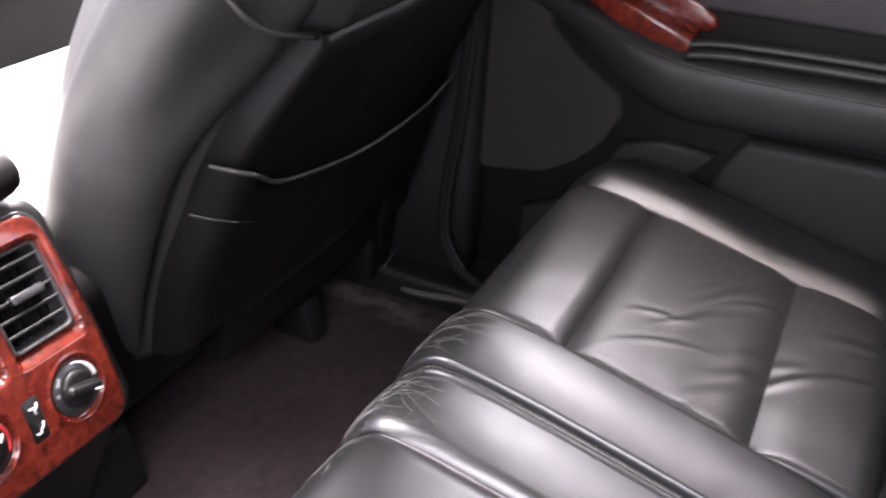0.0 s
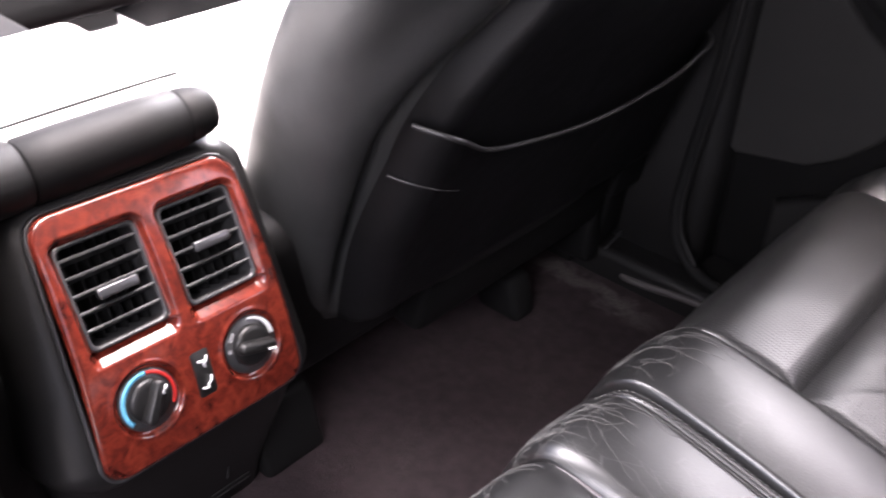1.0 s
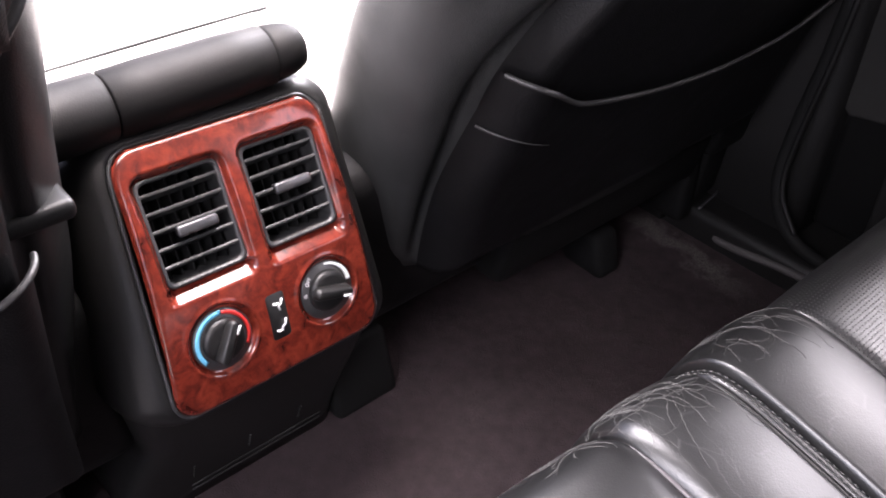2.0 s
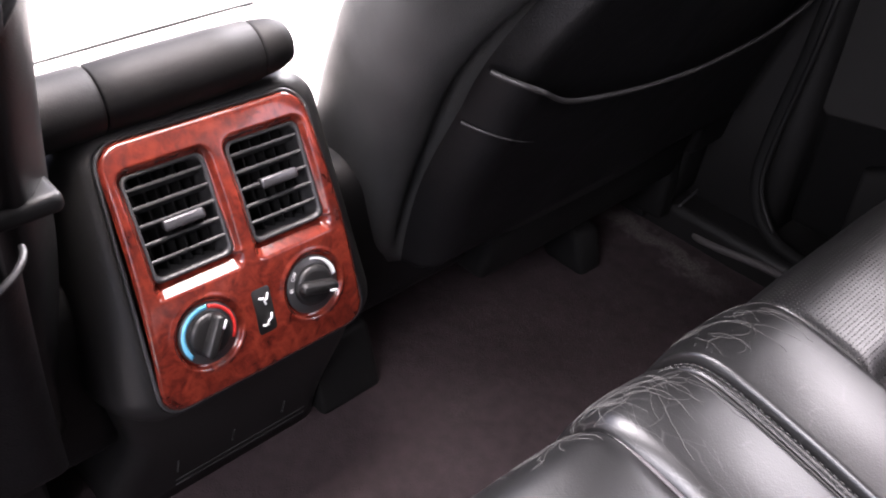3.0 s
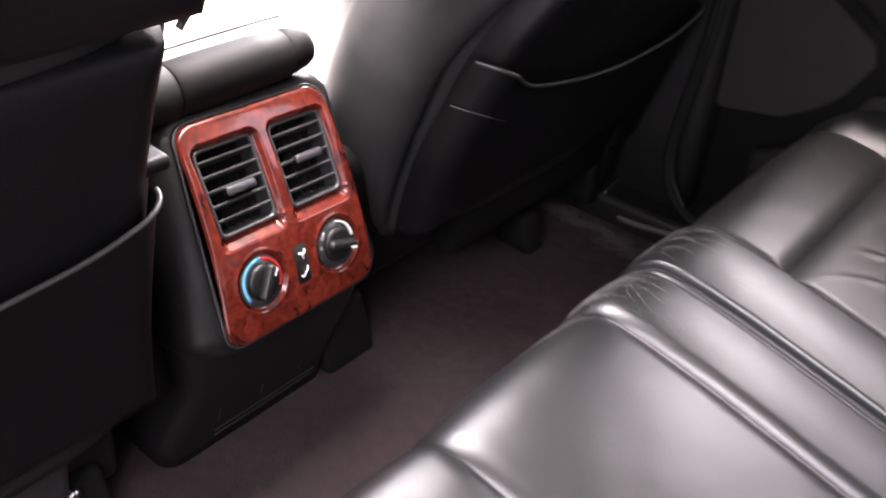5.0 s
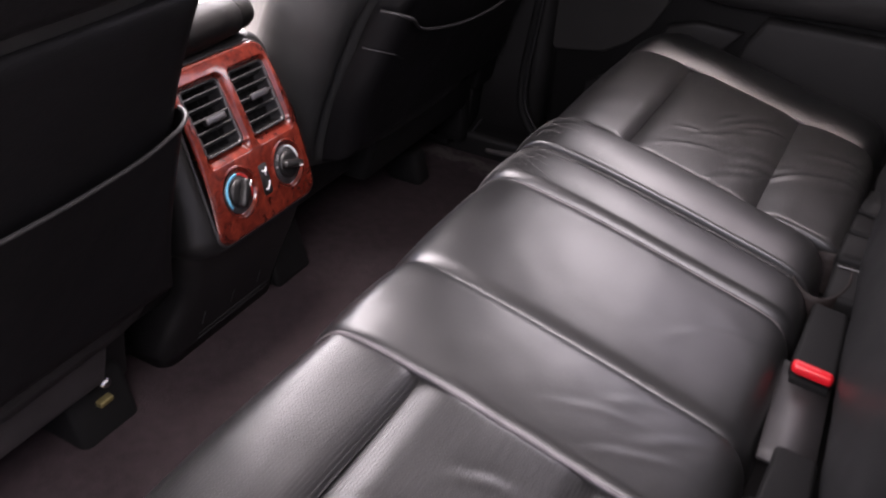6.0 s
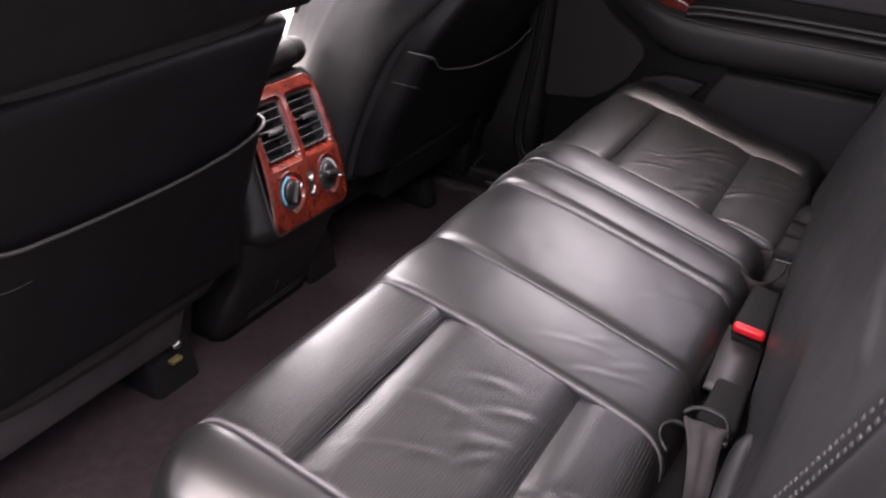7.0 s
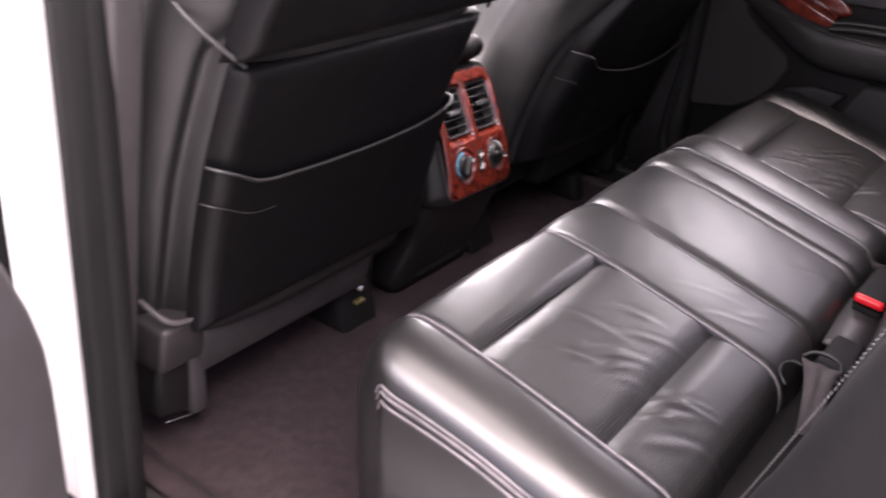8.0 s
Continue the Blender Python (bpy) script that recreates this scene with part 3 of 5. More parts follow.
put("door_trim", loft([[door_at(a, z, o) for a, o in rrect(0.47 + 0.05 * smooth01(0.23, 0.58, z), 0.028 + 0.006 * math.sin(6 * z), 0.44 - 0.05 * smooth01(0.23, 0.58, z), 0.022, 0.015)] for z in lin(-0.17, 0.59, 14)]), M_DOORTRIM, odoor, "dark grey inner door trim")
put("door_armrest", loft([[door_at(a, z, o) for a, o in rrect(0.52, 0.045, 0.30, 0.03, 0.025)] for z in lin(0.34, 0.42, 3)]), M_LEATHER, odoor, "padded black door armrest")


# ---- front seats ----
def front_seat(side, centre, hw, rear, pocket):
    name = "front_seat"
    ob = thing(name, "black leather front seat with a map pocket on its back", "car seat", (-0.2, side * centre, 0.0), group="front seats")

    def Y(yl):
        return side * (centre + yl)

    def x0(z):
        return rear[0] + rear[1] * (z - rear[3]) + rear[2] * (z - rear[3]) ** 2

    def drawn_in(z):
        """How far the inner edge of the far seat's back panel curves inwards towards its top."""
        return 0.060 * smooth01(0.37, 0.56, z) ** 1.4 if side > 0 else 0.0

    W, T = hw + 0.046, 0.20

    def ring(z):
        top = math.sqrt(max(0.02, 1 - max(0, (z - 0.79) / 0.08) ** 2))
        w = (W - 0.012 * smooth01(0.35, 0.17, z)) * (0.82 + 0.18 * top) + 0.006 * math.sin((z - 0.2) * 6)
        t = T * top * (1 - 0.15 * smooth01(0.4, 0.85, z))
        out = []
        n = 220
        for i in range(n):
            a = 2 * math.pi * i / n
            c, s_ = math.cos(a), math.sin(a)
            yl = w * math.copysign(abs(c) ** (0.42 if side < 0 else 0.60), c)
            d = t / 2 - t / 2 * math.copysign(abs(s_) ** ((0.55 if side < 0 else 0.70) if s_ > 0 else 0.6), s_)
            if side > 0 and s_ < -0.5:
                # the front of the far backrest narrows forwards between its side bolsters
                fwd = 0.15 * top * min((-s_ - 0.5) / 0.4, 1)
                d = 0.830 * t + fwd
                yl = math.copysign((0.917 * w - 1.05 * fwd) * min(1, abs(c) / 0.436), c)
            yl *= 1 - (0.155 * smooth01(0.10, 0.0, d) if side < 0 else 0.13 * smooth01(0.070, 0.0, d) ** 1.5)
            if s_ > 0:
                inset = smooth01(0.16, 0.2, z) * smooth01(0.60, 0.56, z)
                if side < 0:
                    d += 0.016 * math.exp(-((abs(yl) - hw - 0.003) / 0.011) ** 2) * inset
                else:
                    off = abs(yl) - hw + (drawn_in(z) if yl < 0 else 0)
                    d += (0.010 * math.exp(-((off - 0.001) / 0.009) ** 2) - 0.011 * math.exp(-((off - 0.034) / 0.024) ** 2)) * inset
            wob = 0.0022 * noise.noise((yl * 9, z * 9, side * 3.1))
            out.append((x0(z) - d - 0.012 * (T - t) + wob, Y(yl), z))
        return out

    put("backrest", loft([ring(z) for z in lin(0.165, 0.865, 64)]), M_BOLSTER if side < 0 else M_DUSTY_LIT, ob, "black leather backrest with rounded bolsters" if side < 0 else "dusty black leather backrest, its bolsters paled as if lit")

    def sheet(nm, y0, y1, zlo, zhi, proud, rim, material, label, lift=0.0, lean=0.0, lumps=0.002, ny=60, nz=60):
        """A padded cover on the back of the seat; zhi may depend on the place across."""
        hi = zhi if callable(zhi) else (lambda yl: zhi)
        deep = 0.016 if side < 0 else 0.024

        def f(u, v):
            yl = y0 + (y1 - y0) * u
            z = zlo + (hi(yl) - zlo) * v
            flare = 0.015 * smooth01(0.405, 0.27, z) * (1 - u) if callable(zhi) and side > 0 else 0.0
            de = min(yl - y0, y1 - yl, z - zlo, (hi(yl) - z) if not callable(zhi) else 1)
            k = math.sqrt(max(0, 1 - (1 - min(de / rim, 1)) ** 2))
            e = -deep + (proud + deep) * k + lift * smooth01(zlo, hi(yl), z) + lumps * noise.noise((yl * 8, z * 8, 5 + side)) * k
            inward = drawn_in(z) * max(0, 1 - 3 * u) if nm != "upper_cover" else 0.0
            return (x0(z) + e + lean * v, Y(yl - flare + inward), z)
        put(nm, grid(f, lin(0, 1, ny), lin(0, 1, nz)), material, ob, label)
        return lambda yl, z: f((yl - y0) / (y1 - y0), (z - zlo) / (hi(yl) - zlo))

    sheet("back_panel", -hw + 0.006, hw - 0.006, 0.180, 0.553 if side < 0 else 0.538, 0.013 if side < 0 else 0.018, 0.028, M_BACK_SHADE, "matt black inset panel of the seat back")

    def pocket_top(yl):
        q = (yl / hw + 1) / 2
        line = curve([(0, 0, h) for h in pocket], 60)
        f_ = min(max(q, 0.0), 0.99999) * 60
        return line[int(f_)].lerp(line[int(f_) + 1], f_ - int(f_)).z

    pocket_skin = sheet("map_pocket", -hw, hw, 0.182, pocket_top, 0.0155 if side < 0 else 0.0235, 0.030, M_BACK_SHADE, "black leather map pocket", lift=0.006, lumps=0.003, ny=150, nz=90)

    def on_pocket(yl, drop, proud):
        """A place on the pocket's skin, lifted outwards at its rolled ends."""
        p = pocket_skin(yl, pocket_top(yl) - drop)
        roll = smooth01(0.030, 0.0, hw - abs(yl))
        return (p[0] + proud * (1 - 0.5 * roll), p[1] + side * math.copysign(0.0022 * roll, yl), p[2])

    put("pocket_piping", tube([on_pocket(math.sin(math.pi / 2 * q) * (hw - 0.0004), 0.0, 0.0012) for q in lin(-1, 1, 120)], 0.0024, 8), M_PIPE, ob, "rolled hem along the pocket opening")
    for s2 in ((1,) if side < 0 else (-1,)):
        seam_pts = []
        for k in lin(0.0, 1.0, 36):
            yl = s2 * (hw - 0.0005 - (0.10 if side < 0 else 0.06) * k * k)
            seam_pts.append(on_pocket(yl, (0.050 if side < 0 else 0.052) - 0.006 * k ** 4, 0.0010 - 0.0008 * k))
        put("pocket_seam", tube(seam_pts, 0.0013, 6, lambda u: 1 - 0.7 * u), M_PIPE, ob, "second hem line below the pocket opening")
    # The far cover takes a lighter leather, to look lit from its side.
    sheet("upper_cover", -hw - 0.01 if side < 0 else -hw + 0.047, hw + 0.01, 0.558 if side < 0 else 0.535, 0.80, 0.019 if side < 0 else 0.024, 0.022 if side < 0 else 0.012, M_BACK_SHADE if side < 0 else M_REST, "black leather upper cover of the backrest", lumps=0.004)
    zp = 0.556 if side < 0 else 0.533
    for s2 in (-1, 1):
        put("shoulder_piping", tube(curve([(x0(zp) + 0.006, Y(s2 * (hw - 0.008 - (drawn_in(zp) - 0.012 if side > 0 and s2 < 0 else 0))), zp), (x0(zp + 0.022) - 0.012, Y(s2 * (hw + 0.016)), zp + 0.022), (x0(zp + 0.05) - 0.05, Y(s2 * (hw + 0.036)), zp + 0.05), (x0(zp + 0.08) - 0.10, Y(s2 * (hw + 0.044)), zp + 0.08)], 16), 0.0028, 8), M_PIPE, ob)
    # cushion, base and rails
    put("seat_cushion", rbox((-0.50, Y(0.099 - centre) if side > 0 else Y(0.27), 0.10), (-0.065, Y(0.27) if side > 0 else Y(0.099 - centre), 0.29), 0.028, 4,
                             lambda c: (c.x, c.y, c.z + 0.05 * (-(c.x + 0.1)))), M_LEATHER, ob, "black leather seat cushion")
    if side > 0:
        # Added pale pad: the sunlit part of the black cushion, as colour.
        put("sunlight_pad", rbox((-0.50, 0.101, 0.288), (-0.155, Y(0.268), 0.312), 0.009, 3, lambda c: (c.x, c.y, c.z + 0.05 * (-(c.x + 0.1)))), M_SUN_PALE, ob, "pale pad that paints sunlight on the seat cushion")
    # The far seat's trims are blackened: the shade below it, as colour.
    a, b = sorted((Y(-0.150), Y(0.200)))
    put("lower_trim", rbox((-0.085, a, 0.092 if side > 0 else 0.082), (-0.032, b, 0.172 if side > 0 else 0.166), 0.012, 3, lambda c: (c.x + 0.25 * (c.z - 0.13), c.y, c.z)), M_MIDGREY if side < 0 else M_BLACK_SHADE, ob, "grey plastic trim below the seat back" if side < 0 else "plastic trim below the seat back, blackened for shade")
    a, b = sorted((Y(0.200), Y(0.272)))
    put("side_trim", rbox((-0.11, a, 0.128), (-0.024, b, 0.200), 0.009, 3, lambda c: (c.x + 0.18 * (c.z - 0.13), c.y, c.z)), M_DARKGREY if side < 0 else M_BLACK_SHADE, ob, "worn grey plastic cover of the seat frame" if side < 0 else "plastic cover of the seat frame, blackened for shade")
    put("side_foot", rbox((-0.12, min(Y(0.214), Y(0.268)), 0.038), (-0.036, max(Y(0.214), Y(0.268)), 0.132), 0.010, 3, lambda c: (c.x + 0.10 * (c.z - 0.13), c.y, c.z + 0.25 * (abs(c.y) - centre - 0.24))), M_PLASTIC if side < 0 else M_BLACK_SHADE, ob, "black plastic lower cover of the seat frame")
    # A glint on the cover's lower edge, laid on as a silvery line.
    put("foot_edge", tube([(-0.036, Y(yl), 0.040 + 0.25 * (yl - 0.24)) for yl in lin(0.222, 0.262, 6)], 0.0016, 6), M_SILVER, ob, "silvery glint line along the lower cover")
    put("trim_lip", tube(curve([(-0.018, Y(0.195), 0.200), (-0.012, Y(0.235), 0.203), (-0.016, Y(0.262), 0.214), (-0.05, Y(0.274), 0.235)], 14), 0.0038, 8), M_GREY, ob, "pale worn lip of the plastic cover")
    a, b = sorted((Y(0.185), Y(0.215)))
    put("trim_tab", rbox((-0.10, a, 0.022), (-0.04, b, 0.13), 0.010, 3), M_MIDGREY if side < 0 else M_BLACK_SHADE, ob, "plastic tab hanging to the rail")
    feet = ((-0.151, 0.044, -0.172, -0.050),) if side < 0 else ((0.071, 0.022, -0.122, -0.050),)
    for yl, wf, xa, xb in feet:
        a, b = sorted((Y(yl - wf), Y(yl + wf)))
        foot = put("rail_foot", rbox((xa, a, -0.014), (xb, b, 0.070 if side < 0 else 0.050), 0.012, 3, lambda c: (c.x - 0.30 * max(0, c.z), c.y, c.z)), M_DARK, ob, "black plastic seat rail foot")
        if side < 0:
            part("bolt", tube([(-0.078, Y(yl - 0.006), 0.060), (-0.058, Y(yl - 0.006), 0.068)], 0.0062, 10), M_CHROME, foot, "worn brassy bolt")
            part("clip", rbox((-0.070, min(Y(yl + 0.010), Y(yl - 0.010)), 0.040), (-0.056, max(Y(yl + 0.010), Y(yl - 0.010)), 0.047), 0.0015), M_BRASS, foot, "small brassy clip")
        a, b = sorted((Y(yl - 0.015), Y(yl + 0.015)))
        put("rail", rbox((-0.50, a, 0.0), (-0.13, b, 0.045), 0.004), M_BLACK_SHADE, ob, "dark steel seat rail")
    return ob


near_seat = front_seat(-1, 0.396, 0.229, (-0.002, 0.10, 0.55, 0.215), (0.412, 0.395, 0.388, 0.386, 0.387, 0.390, 0.397, 0.428))
far_seat = front_seat(1, 0.437, 0.247, (-0.005, 0.238, 0.73, 0.247), (0.414, 0.376, 0.356, 0.341, 0.333, 0.331, 0.339, 0.367))
put("inner_bracket", rbox((-0.16, -0.238, 0.022), (-0.082, -0.176, 0.17), 0.010, 3, lambda c: (c.x + 0.12 * (c.z - 0.1), c.y, c.z)), M_SOFT, near_seat, "dark plastic bracket on the inner seat rail")
put("recline_lever", rbox((-0.045, -0.172, 0.396), (-0.004, -0.124, 0.411), 0.006, 4), M_PLASTIC, near_seat, "small black lever on the inner side")

# ---- centre console with the rear heater panel ----
console = thing("centre_console", "black centre console with a burl wood rear heater panel", "console", (-0.2, 0.0, 0.0))
P0 = Vector((-0.0237, 0.0030, 0.2913))
PANEL_TURN, PANEL_LEAN = 0.046, -0.054


def panel_slope(q):
    """How far the bowed panel leans to the front, q metres along it from its middle."""
    return 0.2794 + 0.467 * (q + 0.05) / 0.215


def panel_axes(q):
    """Up and out of the panel at q."""
    a, c, s_ = panel_slope(q), math.cos(PANEL_TURN), math.sin(PANEL_TURN)
    return Vector((-math.sin(a) * c, -math.sin(a) * s_, math.cos(a))), Vector((math.cos(a) * c, math.cos(a) * s_, math.sin(a)))


def panel_place(q):
    k = 0.467 / 0.215
    a0, a1 = panel_slope(0.0), panel_slope(q)
    return (math.cos(a1) - math.cos(a0)) / k, (math.sin(a1) - math.sin(a0)) / k


def on_panel(y, s, h=0.0):
    """A point of the heater panel: y across, s up along its bow, h proud of it."""
    c, s_ = math.cos(PANEL_LEAN), math.sin(PANEL_LEAN)
    q0 = s - 0.056
    yy, q = c * y - s_ * q0, s_ * y + c * q0
    x, z = panel_place(q)
    return P0 + Vector((x * math.cos(PANEL_TURN) - yy * math.sin(PANEL_TURN), x * math.sin(PANEL_TURN) + yy * math.cos(PANEL_TURN), z)) + panel_axes(q)[1] * h


def panel_x(z):
    """Where the panel's middle line stands at this height."""
    q = z - P0.z
    for _ in range(6):
        q += (z - P0.z - panel_place(q)[1]) / math.cos(panel_slope(q))
    return P0.x + panel_place(q)[0]


def foot_x(z):
    """The face below the panel, which draws back towards the floor."""
    return -0.081 + (panel_x(0.203) - 0.020 + 0.081) * smooth01(-0.06, 0.215, z) ** 1.1


def console_ring(z):
    if z >= 0.203:
        xr = panel_x(z) - 0.036
    else:
        xr = foot_x(z)
    w = 0.119 - 0.010 * smooth01(0.19, 0.43, z) - 0.022 * smooth01(0.20, 0.02, z)
    x1 = -0.75
    out = []
    for px, py in rrect((xr + x1) / 2, -0.003, (xr - x1) / 2, w, 0.022, 7):
        out.append((px, py - (0.035 * smooth01(0.13, 0.03, z) if py < 0 else 0.0), z))
    return out


zs = [0.0, 0.02, 0.04, 0.06, 0.08, 0.1, 0.12, 0.14, 0.16, 0.175, 0.19, 0.198, 0.2025, 0.2035] + lin(0.21, 0.38, 18) + [0.386]
body_rings = [console_ring(z) for z in zs]
top = console_ring(0.386)
cx = sum(p[0] for p in top) / len(top)
body_rings.append([(cx + (p[0] - cx) * 0.985, -0.003 + (p[1] + 0.003) * 0.93, 0.390) for p in top])
put("body", loft(body_rings), M_PLASTIC, console, "black plastic console body")
put("base_cover", rbox((-0.26, 0.088, 0.0), (-0.060, 0.168, 0.080), 0.008, 3, lambda c: (c.x - 0.3 * c.z, c.y, c.z)), M_BLACK_SHADE, far_seat, "black lower moulding of the seat base")
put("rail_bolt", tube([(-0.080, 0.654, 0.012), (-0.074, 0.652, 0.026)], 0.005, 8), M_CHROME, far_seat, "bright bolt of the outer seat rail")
put("outer_rail", rbox((-0.50, 0.640, 0.0), (-0.078, 0.668, 0.018), 0.004), M_BLACK_SHADE, far_seat, "dark steel outer seat rail")
for zz in (0.018, 0.027):
    put("foot_groove", tube([(foot_x(zz) + 0.0004, y, zz) for y in lin(-0.075, 0.070, 8)], 0.0008, 6), M_SOFT, console)
for yy in (-0.073, -0.015, 0.041):
    for zz in (0.046, 0.052, 0.058, 0.064):
        put("foot_nub", rbox((foot_x(zz) - 0.002, yy - 0.0012, zz - 0.0017), (foot_x(zz) + 0.0018, yy + 0.0012, zz + 0.0017), 0.0006, 2), M_PLASTIC, console)
def surround_ring(grow, low, high, h, r):
    return [on_panel(y * (1 - 0.05 * (s - 0.0585) / 0.12), s, h) for y, s in rrect(0, (low + high) / 2, 0.0935 + grow, (high - low) / 2, r, 8)]


put("surround", loft([surround_ring(g, lo, hi, h, r) for g, lo, hi, h, r in (
    (0.030, -0.062, 0.188, -0.110, 0.030), (0.030, -0.062, 0.188, -0.050, 0.030), (0.0285, -0.061, 0.187, -0.036, 0.030), (0.0245, -0.060, 0.185, -0.022, 0.029),
    (0.017, -0.058, 0.181, -0.0115, 0.027), (0.0095, -0.0545, 0.1755, -0.0050, 0.024), (0.0035, -0.0505, 0.1690, -0.0012, 0.021),
    (-0.001, -0.046, 0.163, -0.002, 0.020), (-0.002, -0.045, 0.162, -0.030, 0.020))], False),
    M_PLASTIC, console, "rounded black plastic surround of the wood plate")
VENTS = ((-0.0427, 0.0985, 0.0332, 0.0410), (0.0427, 0.0985, 0.0332, 0.0410))
KNOBS = ((-0.0490, 0.0065), (0.0490, 0.0065))


def half_width(s):
    return 0.0975 - 0.0105 * (s + 0.047) / 0.21


def box_sdf(y, s, cy, cs, hy, hs, r):
    dy, ds = abs(y - cy) - hy + r, abs(s - cs) - hs + r
    return math.hypot(max(dy, 0), max(ds, 0)) + min(max(dy, ds), 0) - r


def fascia():
    """The wood plate: gently crowned, flared round both vents and dished round the knobs, with openings."""
    bm = bmesh.new()
    S, N, Mh = lin(-0.0475, 0.1645, 176), 160, 0
    rows = []
    for s in S:
        row = []
        for k in range(N + 1):
            w = half_width(s)
            y = -w + 2 * w * k / N
            de = -box_sdf(y, s, 0, 0.0585, w, 0.106, 0.020)
            h = 0.0045 * math.sqrt(max(0, 1 - (1 - min(max(de, 0) / 0.006, 1)) ** 2)) - (0.004 if de < 0 else 0)
            h += 0.0015 * (1 - (y / w) ** 2)
            for cy, cs, hy, hs in VENTS:
                dv = box_sdf(y, s, cy, cs, hy + 0.0, hs, 0.006)
                flare = 0.0055
                if s < cs - hs:
                    slope = max(0.0, 1 - (cs - hs - s) / 0.0125)
                    h -= 0.0125 * slope * smooth01(hy + 0.0060, hy - 0.0035, abs(y - cy))
                else:
                    h -= 0.0065 * smooth01(flare, 0.0, dv)
            for cy, cs in KNOBS:
                dk = math.hypot(y - cy, s - cs)
                h -= 0.0035 * smooth01(0.0300, 0.0255, dk) - 0.0012 * math.exp(-((dk - 0.0300) / 0.0018) ** 2)
            row.append((bm.verts.new(on_panel(y, s, h)), y, s, de))
        rows.append(row)
    for a, b in zip(rows, rows[1:]):
        for i in range(N):
            quad = (a[i], a[i + 1], b[i + 1], b[i])
            if max(q[3] for q in quad) < 0:
                continue
            if any(max(box_sdf(q[1], q[2], cy, cs, hy, hs, 0.006) for q in quad) < -0.0008 for cy, cs, hy, hs in VENTS):
                continue
            bm.faces.new([q[0] for q in quad])
    loose = [v for v in bm.verts if not v.link_faces]
    bmesh.ops.delete(bm, geom=loose, context="VERTS")
    return bm


plate = put("fascia", fascia(), M_WOOD, console, "glossy red-brown burl wood plate")
rim = [on_panel(y, s, -0.0005) for y, s in [(yy * half_width(ss) / 0.0975, ss) for yy, ss in rrect(0, 0.0585, 0.0990, 0.1072, 0.021, 8)]]
put("fascia_rim", tube(rim + rim[:2], 0.0017, 8), M_SLAT, console, "thin dark rim round the wood plate")

for cy, cs, hy, hs in VENTS:
    vent = put("air_vent", loft([[on_panel(y, s, h) for y, s in rrect(cy, cs, hy + o, hs + o, 0.006, 5)] for h, o in ((-0.030, -0.001), (-0.001, 0.0005), (0.0008, 0.0), (0.0008, -0.0022), (-0.004, -0.003), (-0.029, -0.003))]),
               M_SLAT, console, "black air vent with slats and a slider")
    part("vent_shaft", loft([[on_panel(y, s, h) for y, s in rrect(cy, cs, hy - 0.0032, hs - 0.0032, 0.004, 4)] for h in (-0.0285, -0.026)]), M_DARK, vent)
    tilt = radians(24)
    for i in range(5):
        s = cs + hs - 0.0125 - i * 0.01375
        ring0 = []
        for yy in (cy - hy + 0.0025, cy + hy - 0.0025):
            ring0.append([on_panel(yy, s + a * math.sin(tilt) + b * math.cos(tilt), -0.0055 + a * math.cos(tilt) - b * math.sin(tilt)) for a, b in ((0.0050, 0.0), (0.0044, 0.0012), (-0.0060, 0.0007), (-0.0060, -0.0007), (0.0044, -0.0012))])
        part("slat", loft(ring0), M_SLAT, vent, smooth=False)
    for j in range(6):
        yy = cy - hy + 0.0025 + (j + 0.7) * (2 * hy - 0.005) / 6.4
        part("vane", loft([[on_panel(yy + dy + 0.0035 * (h + 0.02) / 0.01, s, h) for dy, s in ((-0.0006, cs - hs + 0.003), (0.0006, cs - hs + 0.003), (0.0006, cs + hs - 0.003), (-0.0006, cs + hs - 0.003))] for h in (-0.026, -0.0165)]), M_DARK, vent, smooth=False)
    ty, ts = cy + 0.002, cs + hs - 0.0125 - 2 * 0.01375 - (0.003 if cy < 0 else -0.001)
    part("slider_tab", loft([[on_panel(ty + y, ts + s, h) for y, s in rrect(0, 0, 0.0165 * k, 0.0034 * k2, 0.0018, 4)] for h, k, k2 in ((-0.006, 0.9, 1.0), (0.0022, 1.0, 1.25), (0.0040, 1.0, 1.1), (0.0046, 0.9, 0.7))]), M_SILVER, vent, "small silvery slider tab")


def arc_mark(cy, cs, r0, r1, a0, a1, h, grow=False):
    """A curved printed band on a dial; angles clockwise from the panel's up."""
    n = 22
    def f(u, v):
        a = radians(a0 + (a1 - a0) * u)
        ra = r0 + (r1 - r0) * v if not grow else r1 - (r1 - r0) * (0.35 + 0.65 * u) * (1 - v)
        return on_panel(cy + ra * math.sin(a), cs + ra * math.cos(a), h)
    return grid(f, lin(0, 1, n), [0, 1], 0.0004)


